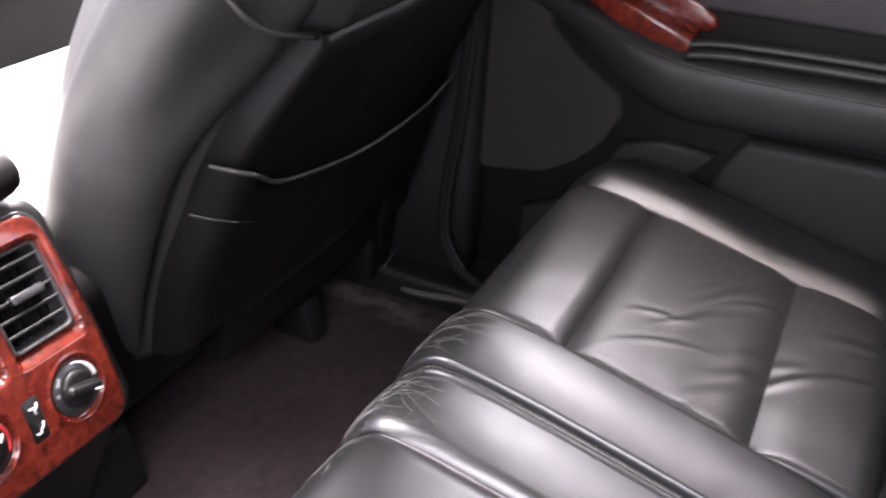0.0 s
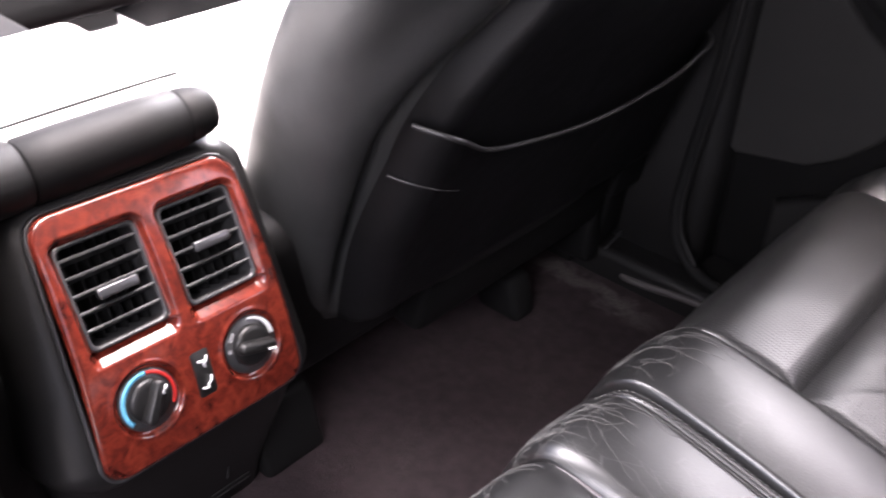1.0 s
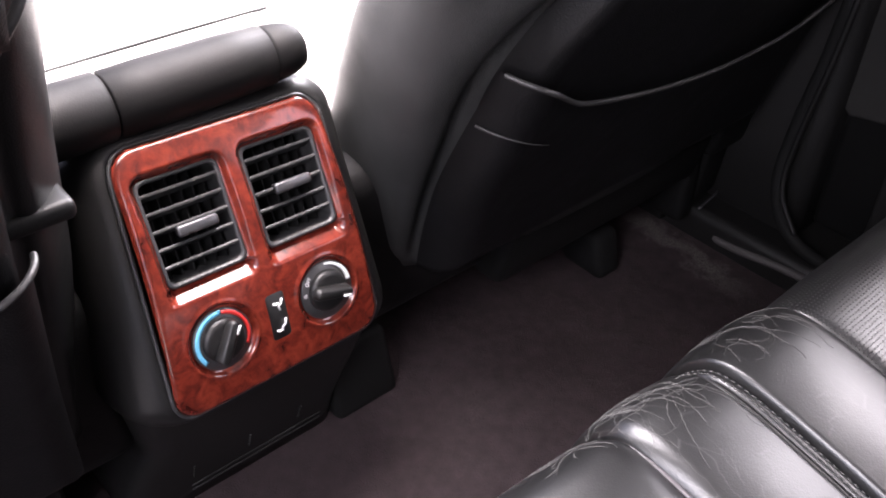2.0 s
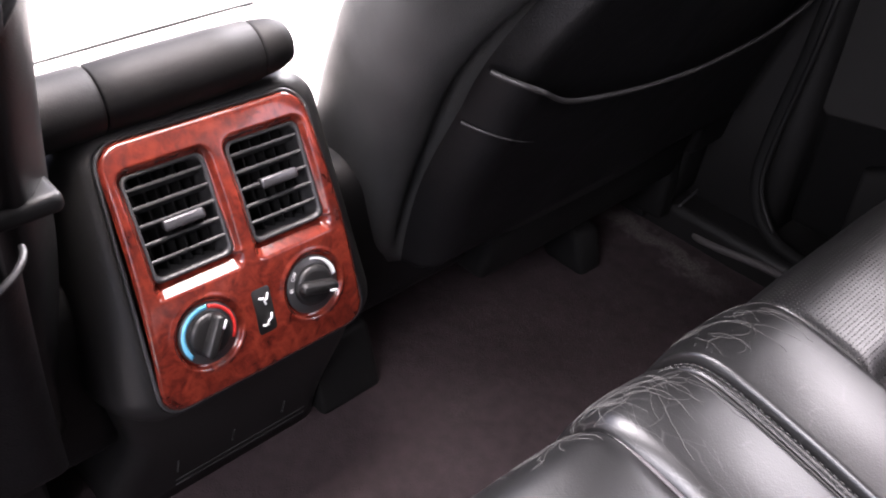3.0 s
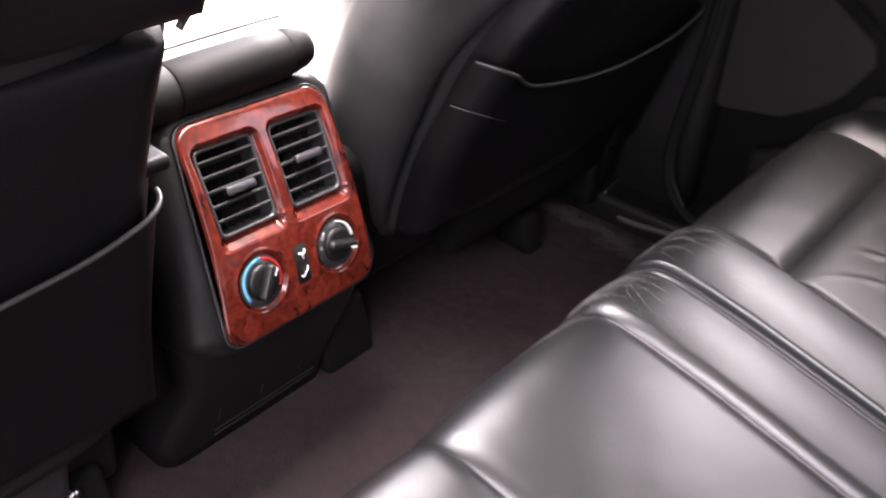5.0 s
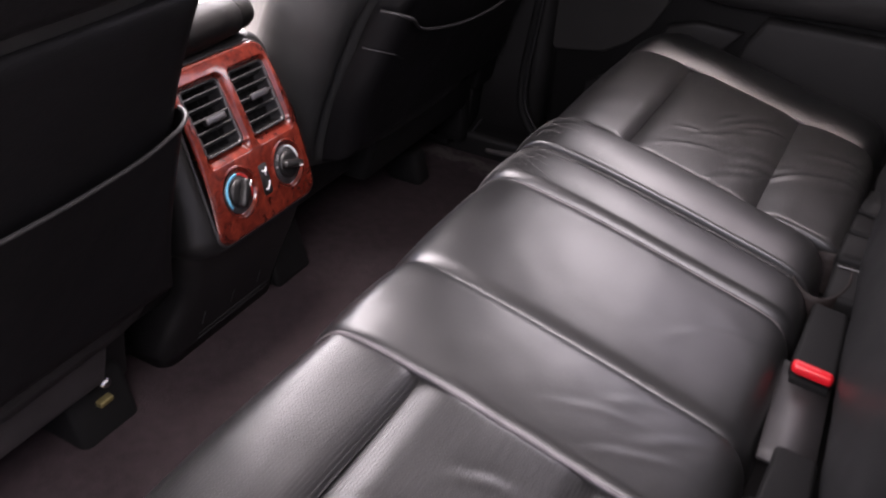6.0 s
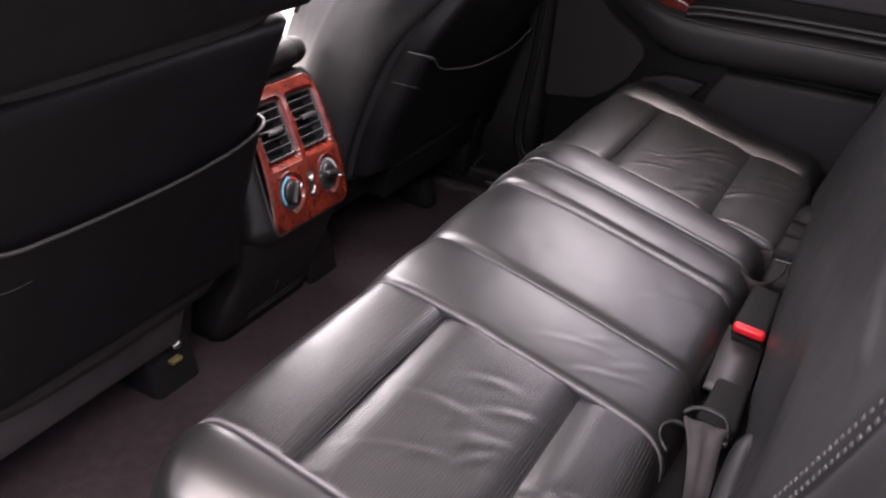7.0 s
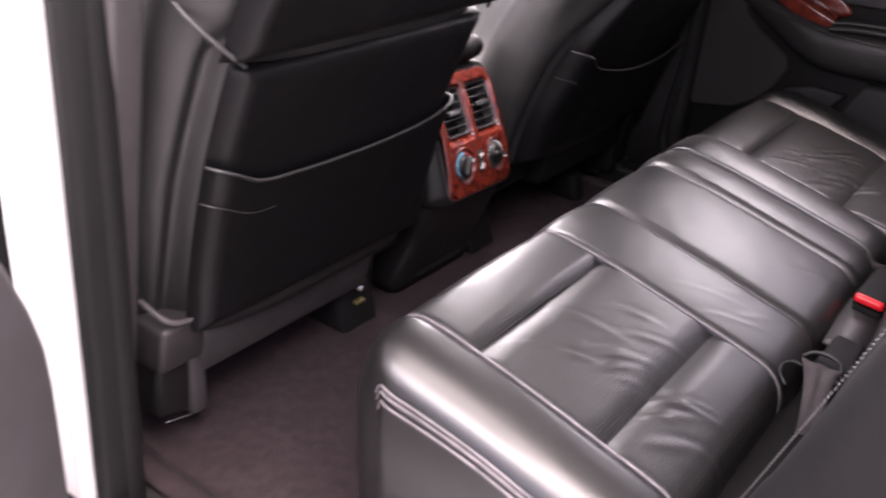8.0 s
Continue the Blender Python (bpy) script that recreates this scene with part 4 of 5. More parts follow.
for i, (cy, cs) in enumerate(KNOBS):
    dial = put("dial", loft([[on_panel(cy + r * math.sin(a), cs + r * math.cos(a), h) for a in lin(0, 2 * math.pi * 47 / 48, 47)] for h, r in ((-0.006, 0.0250), (0.0034, 0.0250), (0.0046, 0.0243), (0.0048, 0.012))]), M_SLAT, console,
               "round black heater dial with coloured marks" if i == 0 else "round black fan dial with white marks")
    knob = part("knob", loft([[on_panel(cy + r * math.sin(a), cs + r * math.cos(a), h) for a in lin(0, 2 * math.pi * 47 / 48, 47)] for h, r in ((0.0044, 0.0180), (0.0080, 0.0172), (0.0098, 0.0156), (0.0103, 0.0125))]), M_PLASTIC, dial, "glossy black rotary knob")
    ang = radians(32 if i == 0 else 104)
    ca, sa = math.cos(ang), math.sin(ang)

    def bar(along, across, h, cy=cy, cs=cs, ca=ca, sa=sa):
        return on_panel(cy + along * sa + across * ca, cs + along * ca - across * sa, h)
    part("grip", loft([[bar(al, ac, h) for ac, al in rrect(0, 0, 0.0052 * k, 0.0168 * k2, 0.0048 * k, 5)] for h, k, k2 in ((0.0094, 1.15, 1.05), (0.0134, 0.95, 1.05), (0.0172, 0.75, 1.0), (0.0180, 0.5, 0.93))]), M_PLASTIC, knob, "raised finger grip")
    part("pointer", loft([[bar(al, ac, h) for ac, al in rrect(0.0026, 0.0115, 0.0009, 0.0036, 0.0006, 3)] for h in (0.0155, 0.0186)]), M_MARK_WHITE, knob, "white pointer line")
    if i == 0:
        part("cold_mark", arc_mark(cy, cs, 0.0200, 0.0236, -128, 8, 0.0052), M_MARK_BLUE, dial, "pale blue cold band")
        part("hot_mark", arc_mark(cy, cs, 0.0204, 0.0234, 10, 122, 0.0052), M_MARK_RED, dial, "red hot band")
    else:
        part("fan_mark", arc_mark(cy, cs, 0.0194, 0.0236, 4, 86, 0.0052, True), M_MARK_WHITE, dial, "white band that widens clockwise")


def words(text, size, m, material, parent):
    c = bpy.data.curves.new("lettering", "FONT")
    c.body, c.size, c.extrude, c.align_x, c.align_y = text, size, 0.0001, "CENTER", "CENTER"
    tmp = bpy.data.objects.new("lettering", c)
    me = bpy.data.meshes.new_from_object(tmp)
    bpy.data.objects.remove(tmp)
    me.transform(m)
    me.materials.append(material)
    ob = new("lettering", me)
    ob.parent = parent
    return ob


fan_dial = [o for o in bpy.data.objects if o.name.startswith("dial")][-1]
for txt, a_deg, rad in (("OFF", -50, 0.0213), ("III", -82, 0.0213)):
    a = radians(a_deg)
    cy, cs = KNOBS[1]
    up_, out_ = panel_axes(cs - 0.056)
    across = up_.cross(out_)
    tx = across * math.cos(a) - up_ * math.sin(a)
    ty_ = across * math.sin(a) + up_ * math.cos(a)
    pos = on_panel(cy + rad * math.sin(a), cs + rad * math.cos(a), 0.0053)
    m4 = Matrix((tx.to_4d(), ty_.to_4d(), out_.to_4d(), (0, 0, 0, 1))).transposed()
    m4.translation = pos
    m4[3][0] = m4[3][1] = m4[3][2] = 0
    m4[3][3] = 1
    words(txt, 0.0046, m4, M_MARK_WHITE, fan_dial)

rocker = put("air_switch", loft([[on_panel(y, s, h) for y, s in rrect(0.0, 0.0050, 0.0088 * k, 0.0205 * k, 0.003, 5)] for h, k in ((-0.003, 1.06), (0.0052, 1.0), (0.0064, 0.93))]), M_PLASTIC, console, "black rocker switch with white air symbols")
for k, s in enumerate((0.0125, -0.006)):
    strokes = [[(-0.004, 0.003), (-0.0015, 0.0015), (0.001, 0.002)], [(0.0045, 0.005), (0.0032, 0.001), (0.0005, -0.0005), (0.0012, -0.004)]] if k == 0 else \
        [[(0.0045, 0.006), (0.0034, 0.0015), (0.0005, 0.0), (0.0, -0.0035)], [(-0.005, -0.0015), (-0.0032, -0.003), (-0.0008, -0.0022)]]
    for st in strokes:
        part("symbol", tube([on_panel(0.001 + y, s + 0.001 + q, 0.0066) for y, q in st], 0.0009, 6), M_MARK_WHITE, rocker, "white air flow symbol")

arm = put("armrest_hinge", loft([[(-0.098 + r * math.cos(a), y, 0.413 + r * 0.95 * math.sin(a)) for a in lin(0, 2 * math.pi * 31 / 32, 31)]
                                 for y, r in [(-0.062, 0.0235), (-0.0613, 0.0262), (-0.03, 0.0268), (0.03, 0.0262), (0.0665, 0.0245), (0.067, 0.0225)]]), M_HINGE, console, "rounded black rear end of the armrest")
for y0, y1 in ((-0.130, -0.063), (0.068, 0.100)):
    e = 0.004 if y0 < 0 else -0.004
    ys = [(y0, 0.019), (y0 + 0.004, 0.0245), (y0 + 0.012, 0.0275), (y1 - 0.002, 0.0268), (y1, 0.0245)] if y0 < 0 else [(y0, 0.0215), (y0 + 0.003, 0.0235), (y1 - 0.012, 0.0215), (y1 - 0.004, 0.0185), (y1, 0.012)]
    part("hinge_cap", loft([[(-0.098 + r * math.cos(a), y, 0.413 + r * 0.95 * math.sin(a)) for a in lin(0, 2 * math.pi * 31 / 32, 31)] for y, r in ys]), M_HINGE, arm, "separate end of the rounded armrest")
# The lid's pale colour carries the sun's glare.
put("armrest_lid", rbox((-0.30, -0.110, 0.385), (-0.104, 0.092, 0.442), 0.020, 5, lambda c: (c.x, c.y, c.z + 0.0)), M_SUN_PALE, console, "padded armrest lid, paled to look sunlit")
put("lid_seam", tube([(-0.118, y, 0.4415 - 0.1 * y * y) for y in lin(-0.10, 0.085, 10)], 0.0014, 6), M_SOFT, console)

# ---- rear seat cushion ----
PROFILE = curve([(0.262, 0, 0.0), (0.250, 0, 0.10), (0.243, 0, 0.20), (0.252, 0, 0.252), (0.274, 0, 0.288), (0.302, 0, 0.298), (0.370, 0, 0.287),
                 (0.450, 0, 0.268), (0.530, 0, 0.247), (0.588, 0, 0.231), (0.610, 0, 0.220), (0.622, 0, 0.200), (0.626, 0, 0.165), (0.628, 0, 0.13), (0.629, 0, 0.09)], 260)
ARC = [0.0]
for pa, pb in zip(PROFILE, PROFILE[1:]):
    ARC.append(ARC[-1] + (pb - pa).length)


def along(s):
    """Place and outward normal on the cushion's side outline, s metres from its front foot."""
    s = min(max(s, 0), ARC[-1] - 1e-6)
    i = int(np.searchsorted(ARC, s, "right")) - 1
    i = min(max(i, 0), len(PROFILE) - 2)
    t = (s - ARC[i]) / (ARC[i + 1] - ARC[i])
    p = PROFILE[i].lerp(PROFILE[i + 1], t)
    a, b = PROFILE[max(i - 2, 0)], PROFILE[min(i + 3, len(PROFILE) - 1)]
    d = (b - a).normalized()
    return p, Vector((-d.z, 0, d.x))


def arc_at(x):
    """The way along the outline at which the top reaches this x."""
    for q, p in zip(ARC, PROFILE):
        if p.z > 0.2 and p.x >= x and q > 0.28:
            return q
    return ARC[-1]


S_FRONT, S_A, S_B, S_END = 0.0, arc_at(0.366), arc_at(0.531), ARC[-1]
bench = thing("rear_seat", "worn black leather rear bench seat with perforated panels and stitched backrest", "car seat", (0.45, 0.0, 0.0))


def end_roll(v, wide=False):
    """Across the outer end: how far out and how far down, v from the seam to the foot."""
    pts = curve([(0, 0, 0), (0.033, 0, 0.001), (0.064, 0, -0.007), (0.088, 0, -0.024), (0.101, 0, -0.060), (0.106, 0, -0.13), (0.108, 0, -0.28)], 30)
    if wide:
        pts = curve([(0, 0, 0), (0.045, 0, 0.004), (0.090, 0, 0.003), (0.122, 0, -0.012), (0.140, 0, -0.048), (0.144, 0, -0.13), (0.128, 0, -0.28)], 30)
    s = v * 30
    i = min(int(s), 29)
    p = pts[i].lerp(pts[i + 1], s - i)
    return p.x, p.z


def wrinkle_field(folds):
    """folds: (x, y, angle, length, width, height) of soft creases."""
    def f(x, y):
        h = 0.0
        for cx_, cy_, ang, ln, wd, ht in folds:
            c, s_ = math.cos(radians(ang)), math.sin(radians(ang))
            dx, dy = x - cx_, y - cy_
            a, b = dx * c + dy * s_, -dx * s_ + dy * c
            b += 0.12 * a * a / max(ln, 1e-3)
            h += ht * math.exp(-(a / ln) ** 2) * (math.exp(-(b / wd) ** 2) - 0.55 * math.exp(-((b - 1.7 * wd) / wd) ** 2))
        return h
    return f


random.seed(7)
FOLDS = []
for cx_, cy_, n, spread in ((0.46, -0.39, 10, 0.10), (0.47, 0.38, 10, 0.10), (0.575, -0.40, 9, 0.09), (0.575, 0.43, 9, 0.09), (0.52, -0.19, 5, 0.04), (0.57, -0.03, 2, 0.05)):
    for _ in range(n):
        FOLDS.append((cx_ + random.uniform(-0.05, 0.05), cy_ + random.uniform(-spread, spread), random.uniform(20, 62), random.uniform(0.018, 0.045), random.uniform(0.0038, 0.0075), random.uniform(0.0006, 0.0012) * (0.4 if cy_ in (-0.19, -0.03) else 1.0)))
FOLD = wrinkle_field(FOLDS)


def cushion_panel(name, y0, y1, s0, s1, material, puff, rim, label, ny, ns, crown=0.0, low=-0.0010, rims=None, valley=(0.0, 0.0, 0.03)):
    """One sewn panel: it dips into the seams beside it, falls into the cross seams at its ends and swells between."""
    def f(u, v):
        tucked, u = not 0 <= u <= 1, min(max(u, 0), 1)
        y, s = y0 + (y1 - y0) * u, s0 + (s1 - s0) * v
        p, n = along(s)
        ra, rb = rims or (rim, rim)
        de = min((y - y0) / ra, (y1 - y) / rb)
        k = 1 - (1 - min(de, 1)) ** 2.2
        fall = valley[0] * max(0, 1 - (s - s0) / valley[2]) ** 2 + valley[1] * max(0, 1 - (s1 - s) / valley[2]) ** 2
        k = 1 - (1 - k) * (0.55 + 0.45 * smooth01(0.275, 0.335, p.x))
        mid = 4 * u * (1 - u)
        lump = 0.0005 * noise.noise((p.x * 11, y * 11, 2.0)) + 0.0004 * noise.noise((p.x * 30, y * 26, 4.0))
        top_ = smooth01(0.28, 0.33, p.x)
        h = low + (puff - low) * max(k, 0) ** 0.8 + crown * mid + (lump + FOLD(p.x, y) * top_) * k - fall * (0.35 + 0.65 * k)
        q = p + n * (-0.012 if tucked else h)
        return (q.x + (0.028 * smooth01(0.48, 0.62, p.x) if y0 > 0.25 else 0), y, max(q.z, 0.001))
    put(name, grid(f, [-1, *lin(0, 1, ny), 2], lin(0, 1, ns)), material, bench, label)
    return lambda y, s: Vector(f((y - y0) / (y1 - y0), (s - s0) / (s1 - s0)))


for y0, y1, side in ((-0.546, -0.259, -1), (0.261, 0.563, 1)):
    cushion_panel("front_insert", y0, y1, S_FRONT, S_A, M_PERF, 0.0045, 0.016, "perforated black leather front strip", 60, 120, 0.003, 0.001, (0.010, 0.008), (0.0, 0.009, 0.022))
    cushion_panel("middle_insert", y0, y1, S_A, S_B, M_PERF, 0.0045, 0.024, "wrinkled perforated black leather panel", 90, 110, 0.0, 0.001, (0.010, 0.008), (0.009, 0.009, 0.034))
    cushion_panel("rear_insert", y0, y1, S_B, S_END, M_PERF, 0.0045, 0.020, "creased perforated black leather rear strip", 90, 110, 0.0, 0.001, (0.010, 0.008), (0.009, 0.0, 0.032))
cushion_panel("bolster", -0.259, -0.129, S_FRONT, S_END, M_SEAT, 0.0065, 0.022, "worn smooth black leather bolster", 60, 150, 0.003, 0.002, (0.012, 0.018))
centre_skin = cushion_panel("centre_panel", -0.129, 0.074, S_FRONT, S_END, M_SEAT, 0.006, 0.020, "smooth shiny black leather centre panel", 60, 150, 0.004)
split_near = cushion_panel("bolster", 0.074, 0.1530, S_FRONT, S_END, M_WORN, 0.009, 0.020, "cracked black leather bolster beside the split", 60, 150, 0.003, -0.001, (0.014, 0.005))
split_far = cushion_panel("bolster", 0.1685, 0.261, S_FRONT, S_END, M_WORN, 0.009, 0.020, "cracked black leather bolster beside the split", 66, 150, 0.004, -0.001, (0.004, 0.014))
for side, ys in ((-1, -0.546), (1, 0.563)):
    def outer(u, v, side=side, ys=ys):
        s = S_END * u
        p, n = along(s)
        dy, dz = end_roll(v, side > 0)
        rim = min(dy / (0.014 if side < 0 else 0.040), 1) if dz > -0.02 else 1
        k = 1 - (1 - rim) ** 2
        lump = 0.002 * noise.noise((p.x * 9, v * 5, 8.0 + side))
        front = smooth01(0.34, 0.24, p.x)
        q = p + n * (-0.001 + (0.007 if side < 0 else 0.008) * k + lump * k)
        back = front * 0.095 * (1 - math.sqrt(max(0, 1 - (min(dy, 0.108) / 0.108) ** 2)))
        return (q.x + back + (0.028 * smooth01(0.48, 0.62, p.x) if side > 0 else 0), ys + side * (dy - 0.012 * front * smooth01(0.05, 0.11, dy)), max(0.001, q.z + dz * smooth01(0.0, 0.20, q.z)))
    put("outer_bolster", grid(outer, lin(0, 1, 150), lin(0, 1, 50)), M_SEAT, bench, "smooth black leather outer bolster")
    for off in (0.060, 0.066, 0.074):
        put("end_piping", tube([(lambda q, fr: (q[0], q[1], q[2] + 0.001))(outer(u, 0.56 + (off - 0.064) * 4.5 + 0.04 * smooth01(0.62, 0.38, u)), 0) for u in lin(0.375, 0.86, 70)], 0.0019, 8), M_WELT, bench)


def seam_line(y, r, material, s0=0.1, s1=None, lift=0.0028, nm="piping", label=""):
    pts = []
    for s in lin(s0, s1 or S_END - 0.07, 90):
        p, n = along(s)
        pts.append((p.x + n.x * lift, y, p.z + n.z * lift))
    return put(nm, tube(pts, r, 8), material, bench, label)


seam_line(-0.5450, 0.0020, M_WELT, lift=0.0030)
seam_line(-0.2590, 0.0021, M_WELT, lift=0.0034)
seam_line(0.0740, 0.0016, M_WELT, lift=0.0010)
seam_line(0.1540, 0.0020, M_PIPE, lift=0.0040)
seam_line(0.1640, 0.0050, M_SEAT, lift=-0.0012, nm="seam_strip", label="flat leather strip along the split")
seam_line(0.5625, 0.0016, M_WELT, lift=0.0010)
put("split_channel", grid(lambda u, v: tuple(along(S_END * u)[0] + along(S_END * u)[1] * (-0.004 - 0.004 * math.sin(math.pi * v)) + Vector((0, 0.1515 + 0.0185 * v, 0))), lin(0, 1, 60), lin(0, 1, 4)),
    M_DARK, bench, "dark gap of the split bench")


def stitches(yy, s0, s1, lift, pitch=0.0052):
    """One row of single thread stitches, sewn into one strip."""
    bm = bmesh.new()
    s = s0
    while s < s1:
        p, n = along(s)
        q, n2 = along(s + pitch * 0.62)
        a, b = p + n * lift, q + n2 * lift
        ring = []
        for c in (a, b):
            ring.append([bm.verts.new((c.x + n.x * dz, yy + dy, c.z + n.z * dz)) for dy, dz in ((-0.0006, 0), (0, 0.0007), (0.0006, 0), (0, -0.0004))])
        for i in range(4):
            bm.faces.new((ring[0][i], ring[0][(i + 1) % 4], ring[1][(i + 1) % 4], ring[1][i]))
        bm.faces.new(ring[0]), bm.faces.new(ring[1])
        s += pitch
    return bm


put("stitching", stitches(0.1622, 0.14, S_END - 0.075, 0.0036), M_STITCH, bench, "row of grey thread stitches")
for yy in (0.1662, 0.1730):
    put("stitching", stitches(yy, 0.14, S_END - 0.075, 0.0036 if yy < 0.17 else 0.0090), M_STITCH, bench, "row of grey thread stitches")


def cracks(skin, y0, y1, count, s_mid, seed, reach):
    """Fine creases that fan back from the front roll, where the leather's coat has split."""
    random.seed(seed)
    bm = bmesh.new()
    for _ in range(count):
        y, s = random.uniform(y0, y1), s_mid + random.uniform(-0.035, 0.015)
        way, turn = random.uniform(-1.25, 1.25), random.uniform(-9, 9)
        n, ln = 22, random.uniform(0.3, 1.0) * reach
        wide = random.uniform(0.00012, 0.00032)
        prev = None
        for k in range(n + 1):
            if not (y0 - 0.004 < y < y1 + 0.004):
                break
            p = skin(y, s)
            nrm = along(s)[1]
            w = wide * math.sin(math.pi * (k + 0.6) / (n + 1.2)) ** 0.6
            side_ = Vector((-math.sin(way) * nrm.z, math.cos(way), math.sin(way) * nrm.x)) * w
            ring = [bm.verts.new(p + side_ + nrm * 0.0001), bm.verts.new(p + nrm * 0.0004), bm.verts.new(p - side_ + nrm * 0.0001)]
            if prev:
                bm.faces.new((prev[0], prev[1], ring[1], ring[0]))
                bm.faces.new((prev[1], prev[2], ring[2], ring[1]))
            prev = ring
            s += math.cos(way) * ln / n
            y += math.sin(way) * ln / n
            way += turn * ln / n + random.uniform(-0.38, 0.38)
    return bm


S_ROLL = arc_at(0.275)
put("cracks", cracks(split_near, 0.078, 0.150, 36, S_ROLL, 3, 0.065), M_CRACK, bench, "pale fine cracks in worn leather")
put("cracks", cracks(split_far, 0.182, 0.256, 26, S_ROLL, 5, 0.055), M_CRACK, bench, "pale fine cracks in worn leather")
put("cracks", cracks(centre_skin, 0.010, 0.070, 26, S_ROLL - 0.02, 9, 0.028), M_CRACK, bench, "pale fine cracks in worn leather")
put("cushion_core", rbox((0.28, -0.62, 0.0), (0.62, 0.64, 0.19), 0.02), M_DARK, bench)

# ---- rear backrest ----
rest = bench


def rest_at(y, z, h):
    """A point on the backrest's face; h towards the front."""
    nx, nz = -0.958, 0.287
    return (0.686 + 0.30 * (z - 0.26) + nx * h, y, z + nz * h)


def tuck(y, z):
    """How far the backrest's foot draws back towards its near end."""
    d = 0.009 * smooth01(0.30, 0.45, y) - 0.008 * smooth01(0.30, 0.12, y) - 0.011 * smooth01(0.10, -0.15, y) - 0.016 * smooth01(-0.10, -0.27, y) * smooth01(0.60, 0.30, abs(y) + 0.06)
    return d * smooth01(0.46, 0.28, z) * smooth01(0.54, 0.46, abs(y))


def skew(y, z):
    """The outer seams spread a little towards the top."""
    if abs(y) < 0.5:
        return y
    return math.copysign(abs(y) + 0.296 * (z - 0.325) * smooth01(0.9, 0.55, z), y)


def rest_panel(name, y0, y1, z0, z1, puff, rim, material, label, ny=40, nz=70):
    def f(u, v):
        z = z0 + (z1 - z0) * v
        a, b = skew(y0, z), skew(y1, z)
        y = a + (b - a) * u
        de = min(y - a, b - y, z - z0 + 0.01, z1 - z + 0.01)
        k = math.sqrt(max(0, 1 - (1 - min(max(de, 0) / rim, 1)) ** 2))
        lump = 0.004 * noise.noise((y * 7, z * 7, 12.0)) + 0.0015 * noise.noise((y * 22, z * 22, 3.0))
        fold = 0.0035 * math.exp(-((z - 0.535 - 0.012 * (y + 0.46)) / 0.009) ** 2) * smooth01(-0.33, -0.41, y) * smooth01(-0.55, -0.50, y)
        fold += 0.0030 * math.exp(-((y - 0.13 + 0.33 * (z - 0.0)) / 0.010) ** 2) * smooth01(0.34, 0.38, z) * smooth01(0.50, 0.44, z)
        foot = fold - 0.03 * smooth01(0.24, 0.16, z) - 0.075 * smooth01(0.02, 0.12, abs(y) - abs(skew(0.5455, z))) ** 1.5
        return rest_at(y, z, -0.008 + (puff + 0.008) * k + lump * k + foot + tuck(y, z))
    return put(name, grid(f, lin(0, 1, ny), lin(0, 1, nz)), material, rest, label)


BANDS = ((-0.66, -0.545, 0.012, 0.03), (-0.545, 0.545, 0.010, 0.03), (0.545, 0.66, 0.012, 0.03))
for y0, y1, puff, rim in BANDS:
    rest_panel("backrest_bolster" if y1 - y0 < 0.2 else "backrest_panel", y0, y1, 0.15, 0.86, puff, rim, M_REST, "black leather panel of the backrest", 40 if y1 - y0 < 0.2 else 220, 150)
put("backing", rbox((0.715, -0.60, 0.14), (0.77, 0.60, 0.86), 0.015, 3, lambda c: (c.x + 0.30 * (c.z - 0.26) + 0.012, c.y, c.z)), M_SOFT, rest)


def rest_stitches(path, pitch=0.0062):
    bm = bmesh.new()
    n = len(path)
    acc = 0.0
    for i in range(n - 1):
        a, b = Vector(path[i]), Vector(path[i + 1])
        acc += (b - a).length
        if acc < pitch:
            continue
        acc = 0.0
        d = (b - a).normalized()
        e = a + d * pitch * 0.6
        up = Vector((-0.958, 0, 0.287))
        side_ = d.cross(up).normalized()
        r0 = [bm.verts.new(c + side_ * p * 0.00062 + up * q * 0.0006) for c in (a, e) for p, q in ((-1, 0), (0, 1), (1, 0), (0, -0.6))]
        for k in range(4):
            bm.faces.new((r0[k], r0[(k + 1) % 4], r0[4 + (k + 1) % 4], r0[4 + k]))
        bm.faces.new(r0[:4]), bm.faces.new(r0[4:])
    return bm


put("foot_roll", tube(curve([(0.712, -0.205, 0.222), (0.703, -0.225, 0.226), (0.700, -0.27, 0.226), (0.702, -0.36, 0.222), (0.708, -0.46, 0.216), (0.72, -0.52, 0.21)], 30), 0.015, 14), M_REST, rest, "rounded leather roll at the foot of the backrest")
for off in (0.0, 0.017):
    pts = [rest_at(skew(-0.5455, z) + 0.006 - off, z, 0.0135) for z in lin(0.20, 0.80, 420)]
    put("stitching", rest_stitches(pts), M_THREAD, rest, "row of pale thread stitches")

# ---- belts and buckles between cushion and backrest ----
def slab(pts, w_dir, w, t, seg=3):
    """A flat band along points, w wide along w_dir, t thick."""
    pts = [Vector(p) for p in pts]
    wd = Vector(w_dir).normalized()
    rings = []
    for i, p in enumerate(pts):
        d = (pts[min(i + 1, len(pts) - 1)] - pts[max(i - 1, 0)]).normalized()
        up = d.cross(wd).normalized()
        rings.append([p + wd * a + up * b for a, b in ((-w / 2, -t / 2), (w / 2, -t / 2), (w / 2, t / 2), (-w / 2, t / 2))])
    return loft(rings)


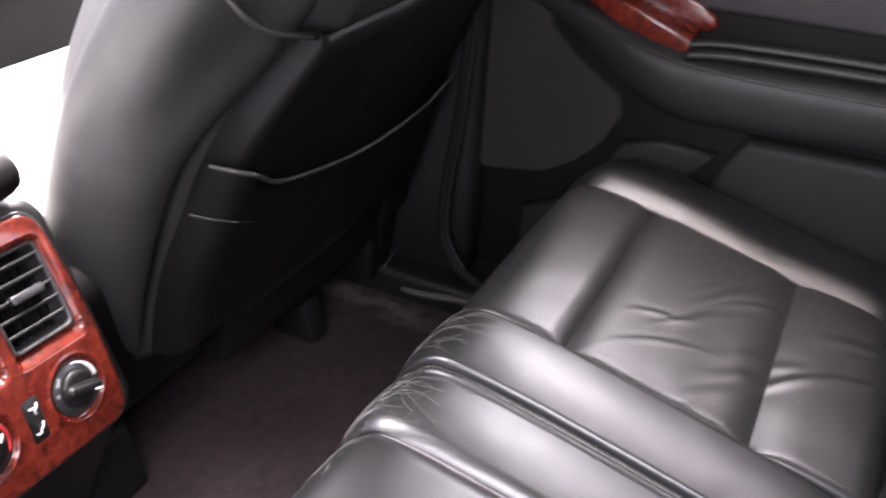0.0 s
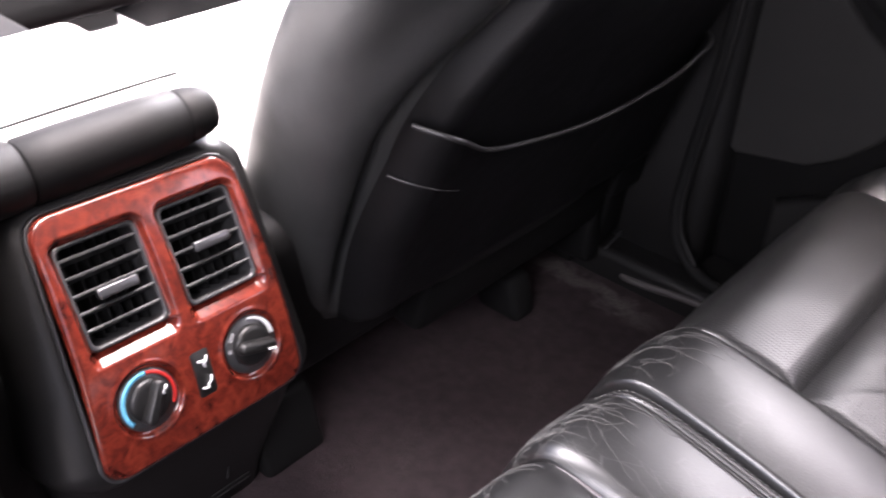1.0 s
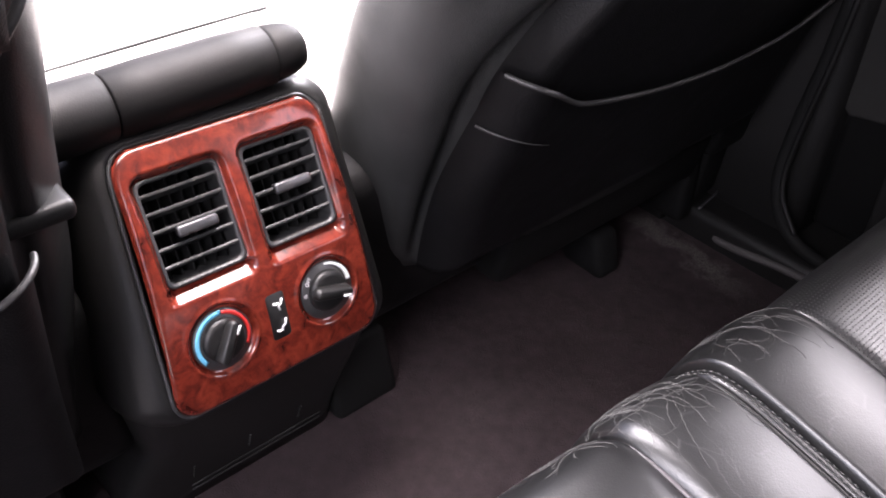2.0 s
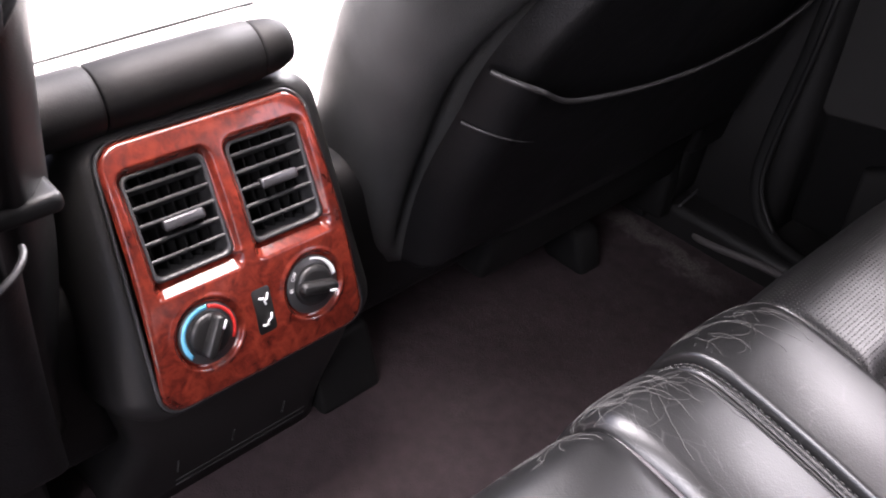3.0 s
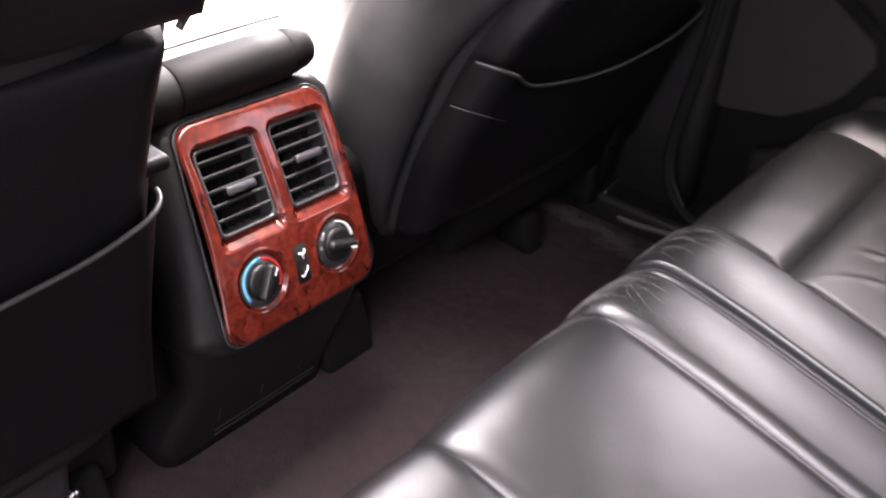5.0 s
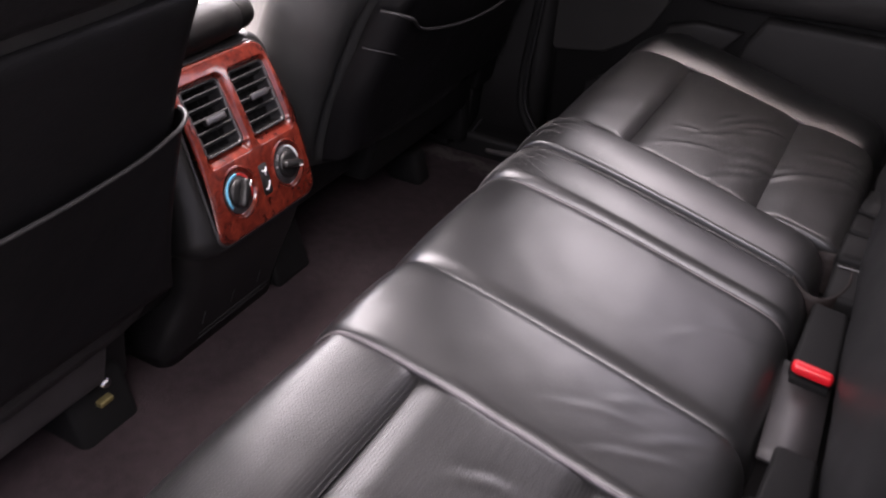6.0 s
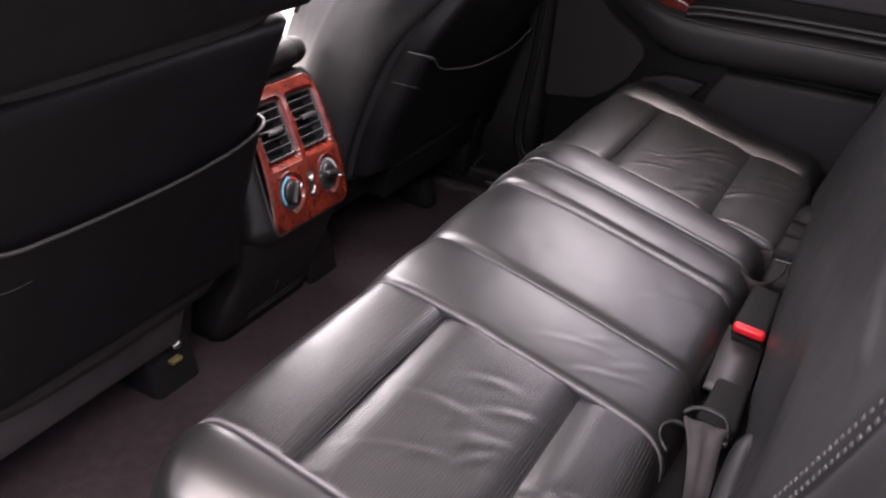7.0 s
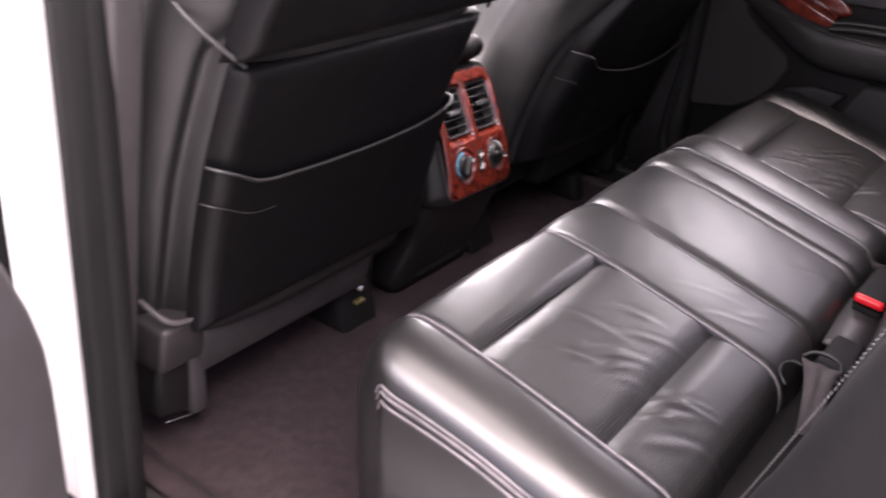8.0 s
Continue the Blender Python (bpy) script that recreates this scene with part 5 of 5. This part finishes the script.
def buckle(cx_, y0, y1, z, w, name_label, with_red=True):
    """A belt buckle lying along the gap: a case that narrows to its strap end, a slot and a release button."""
    ob = thing("belt_buckle", name_label, "belt buckle", (cx_, (y0 + y1) / 2, z - 0.02), group="rear belt buckles")
    lo, hi = min(y0, y1), max(y0, y1)

    def shape(c):
        far = (c.y - lo) / (hi - lo)
        return (cx_ + (c.x - cx_) * (1 - 0.14 * far), c.y, c.z - 0.004 * far - 0.10 * (c.x - cx_))
    put("case", rbox((cx_ - w / 2, lo, z - 0.013), (cx_ + w / 2, hi, z + 0.013), 0.0055, 4, shape), M_BUCKLE, ob, "black plastic buckle case")
    if with_red:
        put("release_button", rbox((cx_ - w / 2 + 0.002, y0 - 0.006, z + 0.001), (cx_ + w / 2 - 0.002, y0 + 0.007, z + 0.0138), 0.005, 4, lambda c: (c.x, c.y - 9.0 * (c.x - cx_) ** 2, c.z - 0.10 * (c.x - cx_))), M_RED, ob, "bright red release button")
        put("slot", rbox((cx_ - w / 2 + 0.003, y0 - 0.008, z - 0.013), (cx_ + w / 2 - 0.003, y0 + 0.004, z - 0.003), 0.002, 2, lambda c: (c.x, c.y, c.z - 0.10 * (c.x - cx_))), M_DARK, ob, "dark slot for the belt tongue")
    return ob


put("gap_strip", grid(lambda u, v: (0.612 + 0.09 * v, -0.52 + 1.06 * u, 0.172 + 0.006 * math.sin(math.pi * v) + 0.002 * noise.noise((u * 20, v * 3, 1.0))), lin(0, 1, 60), lin(0, 1, 8), 0.004), M_GAP, bench, "dark fabric strip in the gap behind the cushion")
buckle(0.656, 0.012, 0.132, 0.217, 0.044, "black belt buckle with a bright red release button")
b2 = buckle(0.664, -0.198, -0.105, 0.213, 0.044, "black belt buckle lying face down in the seat gap", False)
strap = thing("seat_belt_strap", "grey-brown belt webbing tucked into the seat gap", "seat belt", (0.65, -0.22, 0.2))
web_line = curve([(0.662, -0.202, 0.214), (0.657, -0.214, 0.232), (0.657, -0.232, 0.239), (0.661, -0.248, 0.235), (0.666, -0.266, 0.222), (0.670, -0.281, 0.198), (0.672, -0.288, 0.15)], 26)
web_bm = bmesh.new()
web_rows = []
for i, p in enumerate(web_line):
    f_ = i / 25
    half = 0.021 + 0.003 * math.sin(9 * f_) - 0.012 * smooth01(0.45, 0.9, f_)
    row = []
    for side_ in (1, -1):
        for a in lin(-1, 1, 9)[::side_]:
            row.append(web_bm.verts.new((p[0] + a * half, p[1] + 0.18 * a * half, p[2] - 0.12 * a * half + (0.0045 * f_ * math.cos(7 * a + 4 * f_)) + side_ * 0.0013)))
    web_rows.append(row)
for r0, r1 in zip(web_rows, web_rows[1:]):
    for k in range(20):
        web_bm.faces.new((r0[k], r0[(k + 1) % 20], r1[(k + 1) % 20], r1[k]))
web_bm.faces.new(web_rows[0]), web_bm.faces.new(web_rows[-1])
for f_ in web_bm.faces:
    f_.smooth = True
bmesh.ops.recalc_face_normals(web_bm, faces=web_bm.faces)
put("webbing", web_bm, M_WEB, strap, "folded grey-brown webbing")
put("wire_loop", tube(curve([(0.638, -0.226, 0.230), (0.626, -0.228, 0.232), (0.617, -0.237, 0.230), (0.618, -0.252, 0.226), (0.630, -0.262, 0.218)], 20), 0.0022, 8), M_PLASTIC, strap, "dark bent metal loop")
put("bar", tube(curve([(0.630, -0.208, 0.232), (0.640, -0.204, 0.240), (0.655, -0.204, 0.243), (0.674, -0.208, 0.240), (0.680, -0.224, 0.230)], 16), 0.0026, 8), M_PLASTIC, strap, "dark metal bar that holds the webbing")
put("tongue", rbox((0.676, -0.230, 0.222), (0.682, -0.222, 0.229), 0.002), M_SILVER, strap, "small bright metal end")
web2 = thing("seat_belt_web", "dark flat webbing lying between two buckles", "seat belt", (0.655, -0.05, 0.21))
put("webbing", slab(curve([(0.657, -0.115, 0.205), (0.655, -0.06, 0.207), (0.653, 0.0, 0.205), (0.653, 0.04, 0.203)], 8), (1, 0, -0.10), 0.050, 0.004), M_DARKGREY, web2)
pocket = thing("buckle_pocket", "soft black leather pocket holding a belt buckle", "belt pocket", (0.63, 0.22, 0.19))
put("pouch", loft([[(0.634 + 0.034 * k * math.cos(a), 0.200 + 0.056 * k * math.sin(a), z + 0.004 * math.sin(2 * a + 1) * k) for a in lin(0, 2 * math.pi * 27 / 28, 27)]
                   for z, k in ((0.15, 0.96), (0.205, 1.0), (0.219, 1.0), (0.2245, 0.97), (0.2255, 0.93), (0.223, 0.89), (0.214, 0.86), (0.196, 0.82), (0.180, 0.72), (0.174, 0.45), (0.173, 0.1))]), M_POUCH, pocket, "open dark brown leather pouch")
b3 = buckle(0.668, 0.270, 0.330, 0.236, 0.042, "black belt buckle standing in a leather pocket", False)
put("stub", rbox((0.644, 0.160, 0.196), (0.684, 0.268, 0.226), 0.007, 4, lambda c: (c.x, c.y, c.z + 0.10 * (c.y - 0.20))), M_BUCKLE, b3, "short black padded stub")
put("stub_fold", rbox((0.642, 0.226, 0.214), (0.686, 0.286, 0.240), 0.009, 4, lambda c: (c.x + 0.004 * math.sin(c.y * 70), c.y, c.z + 0.16 * (c.y - 0.25) + 0.002 * math.sin(c.x * 160))), M_BUCKLE, b3, "folded padded end over the stub")
put("stub_seam", tube([(x, 0.216, 0.2292) for x in lin(0.648, 0.680, 6)], 0.0009, 6), M_THREAD, b3, "row of thread across the stub")
put("strap", slab(curve([(0.672, 0.322, 0.244), (0.676, 0.345, 0.250), (0.684, 0.385, 0.244), (0.69, 0.41, 0.22)], 12), (1, 0, -0.1), 0.044, 0.010), M_BUCKLE, b3, "black padded strap over the seat gap")
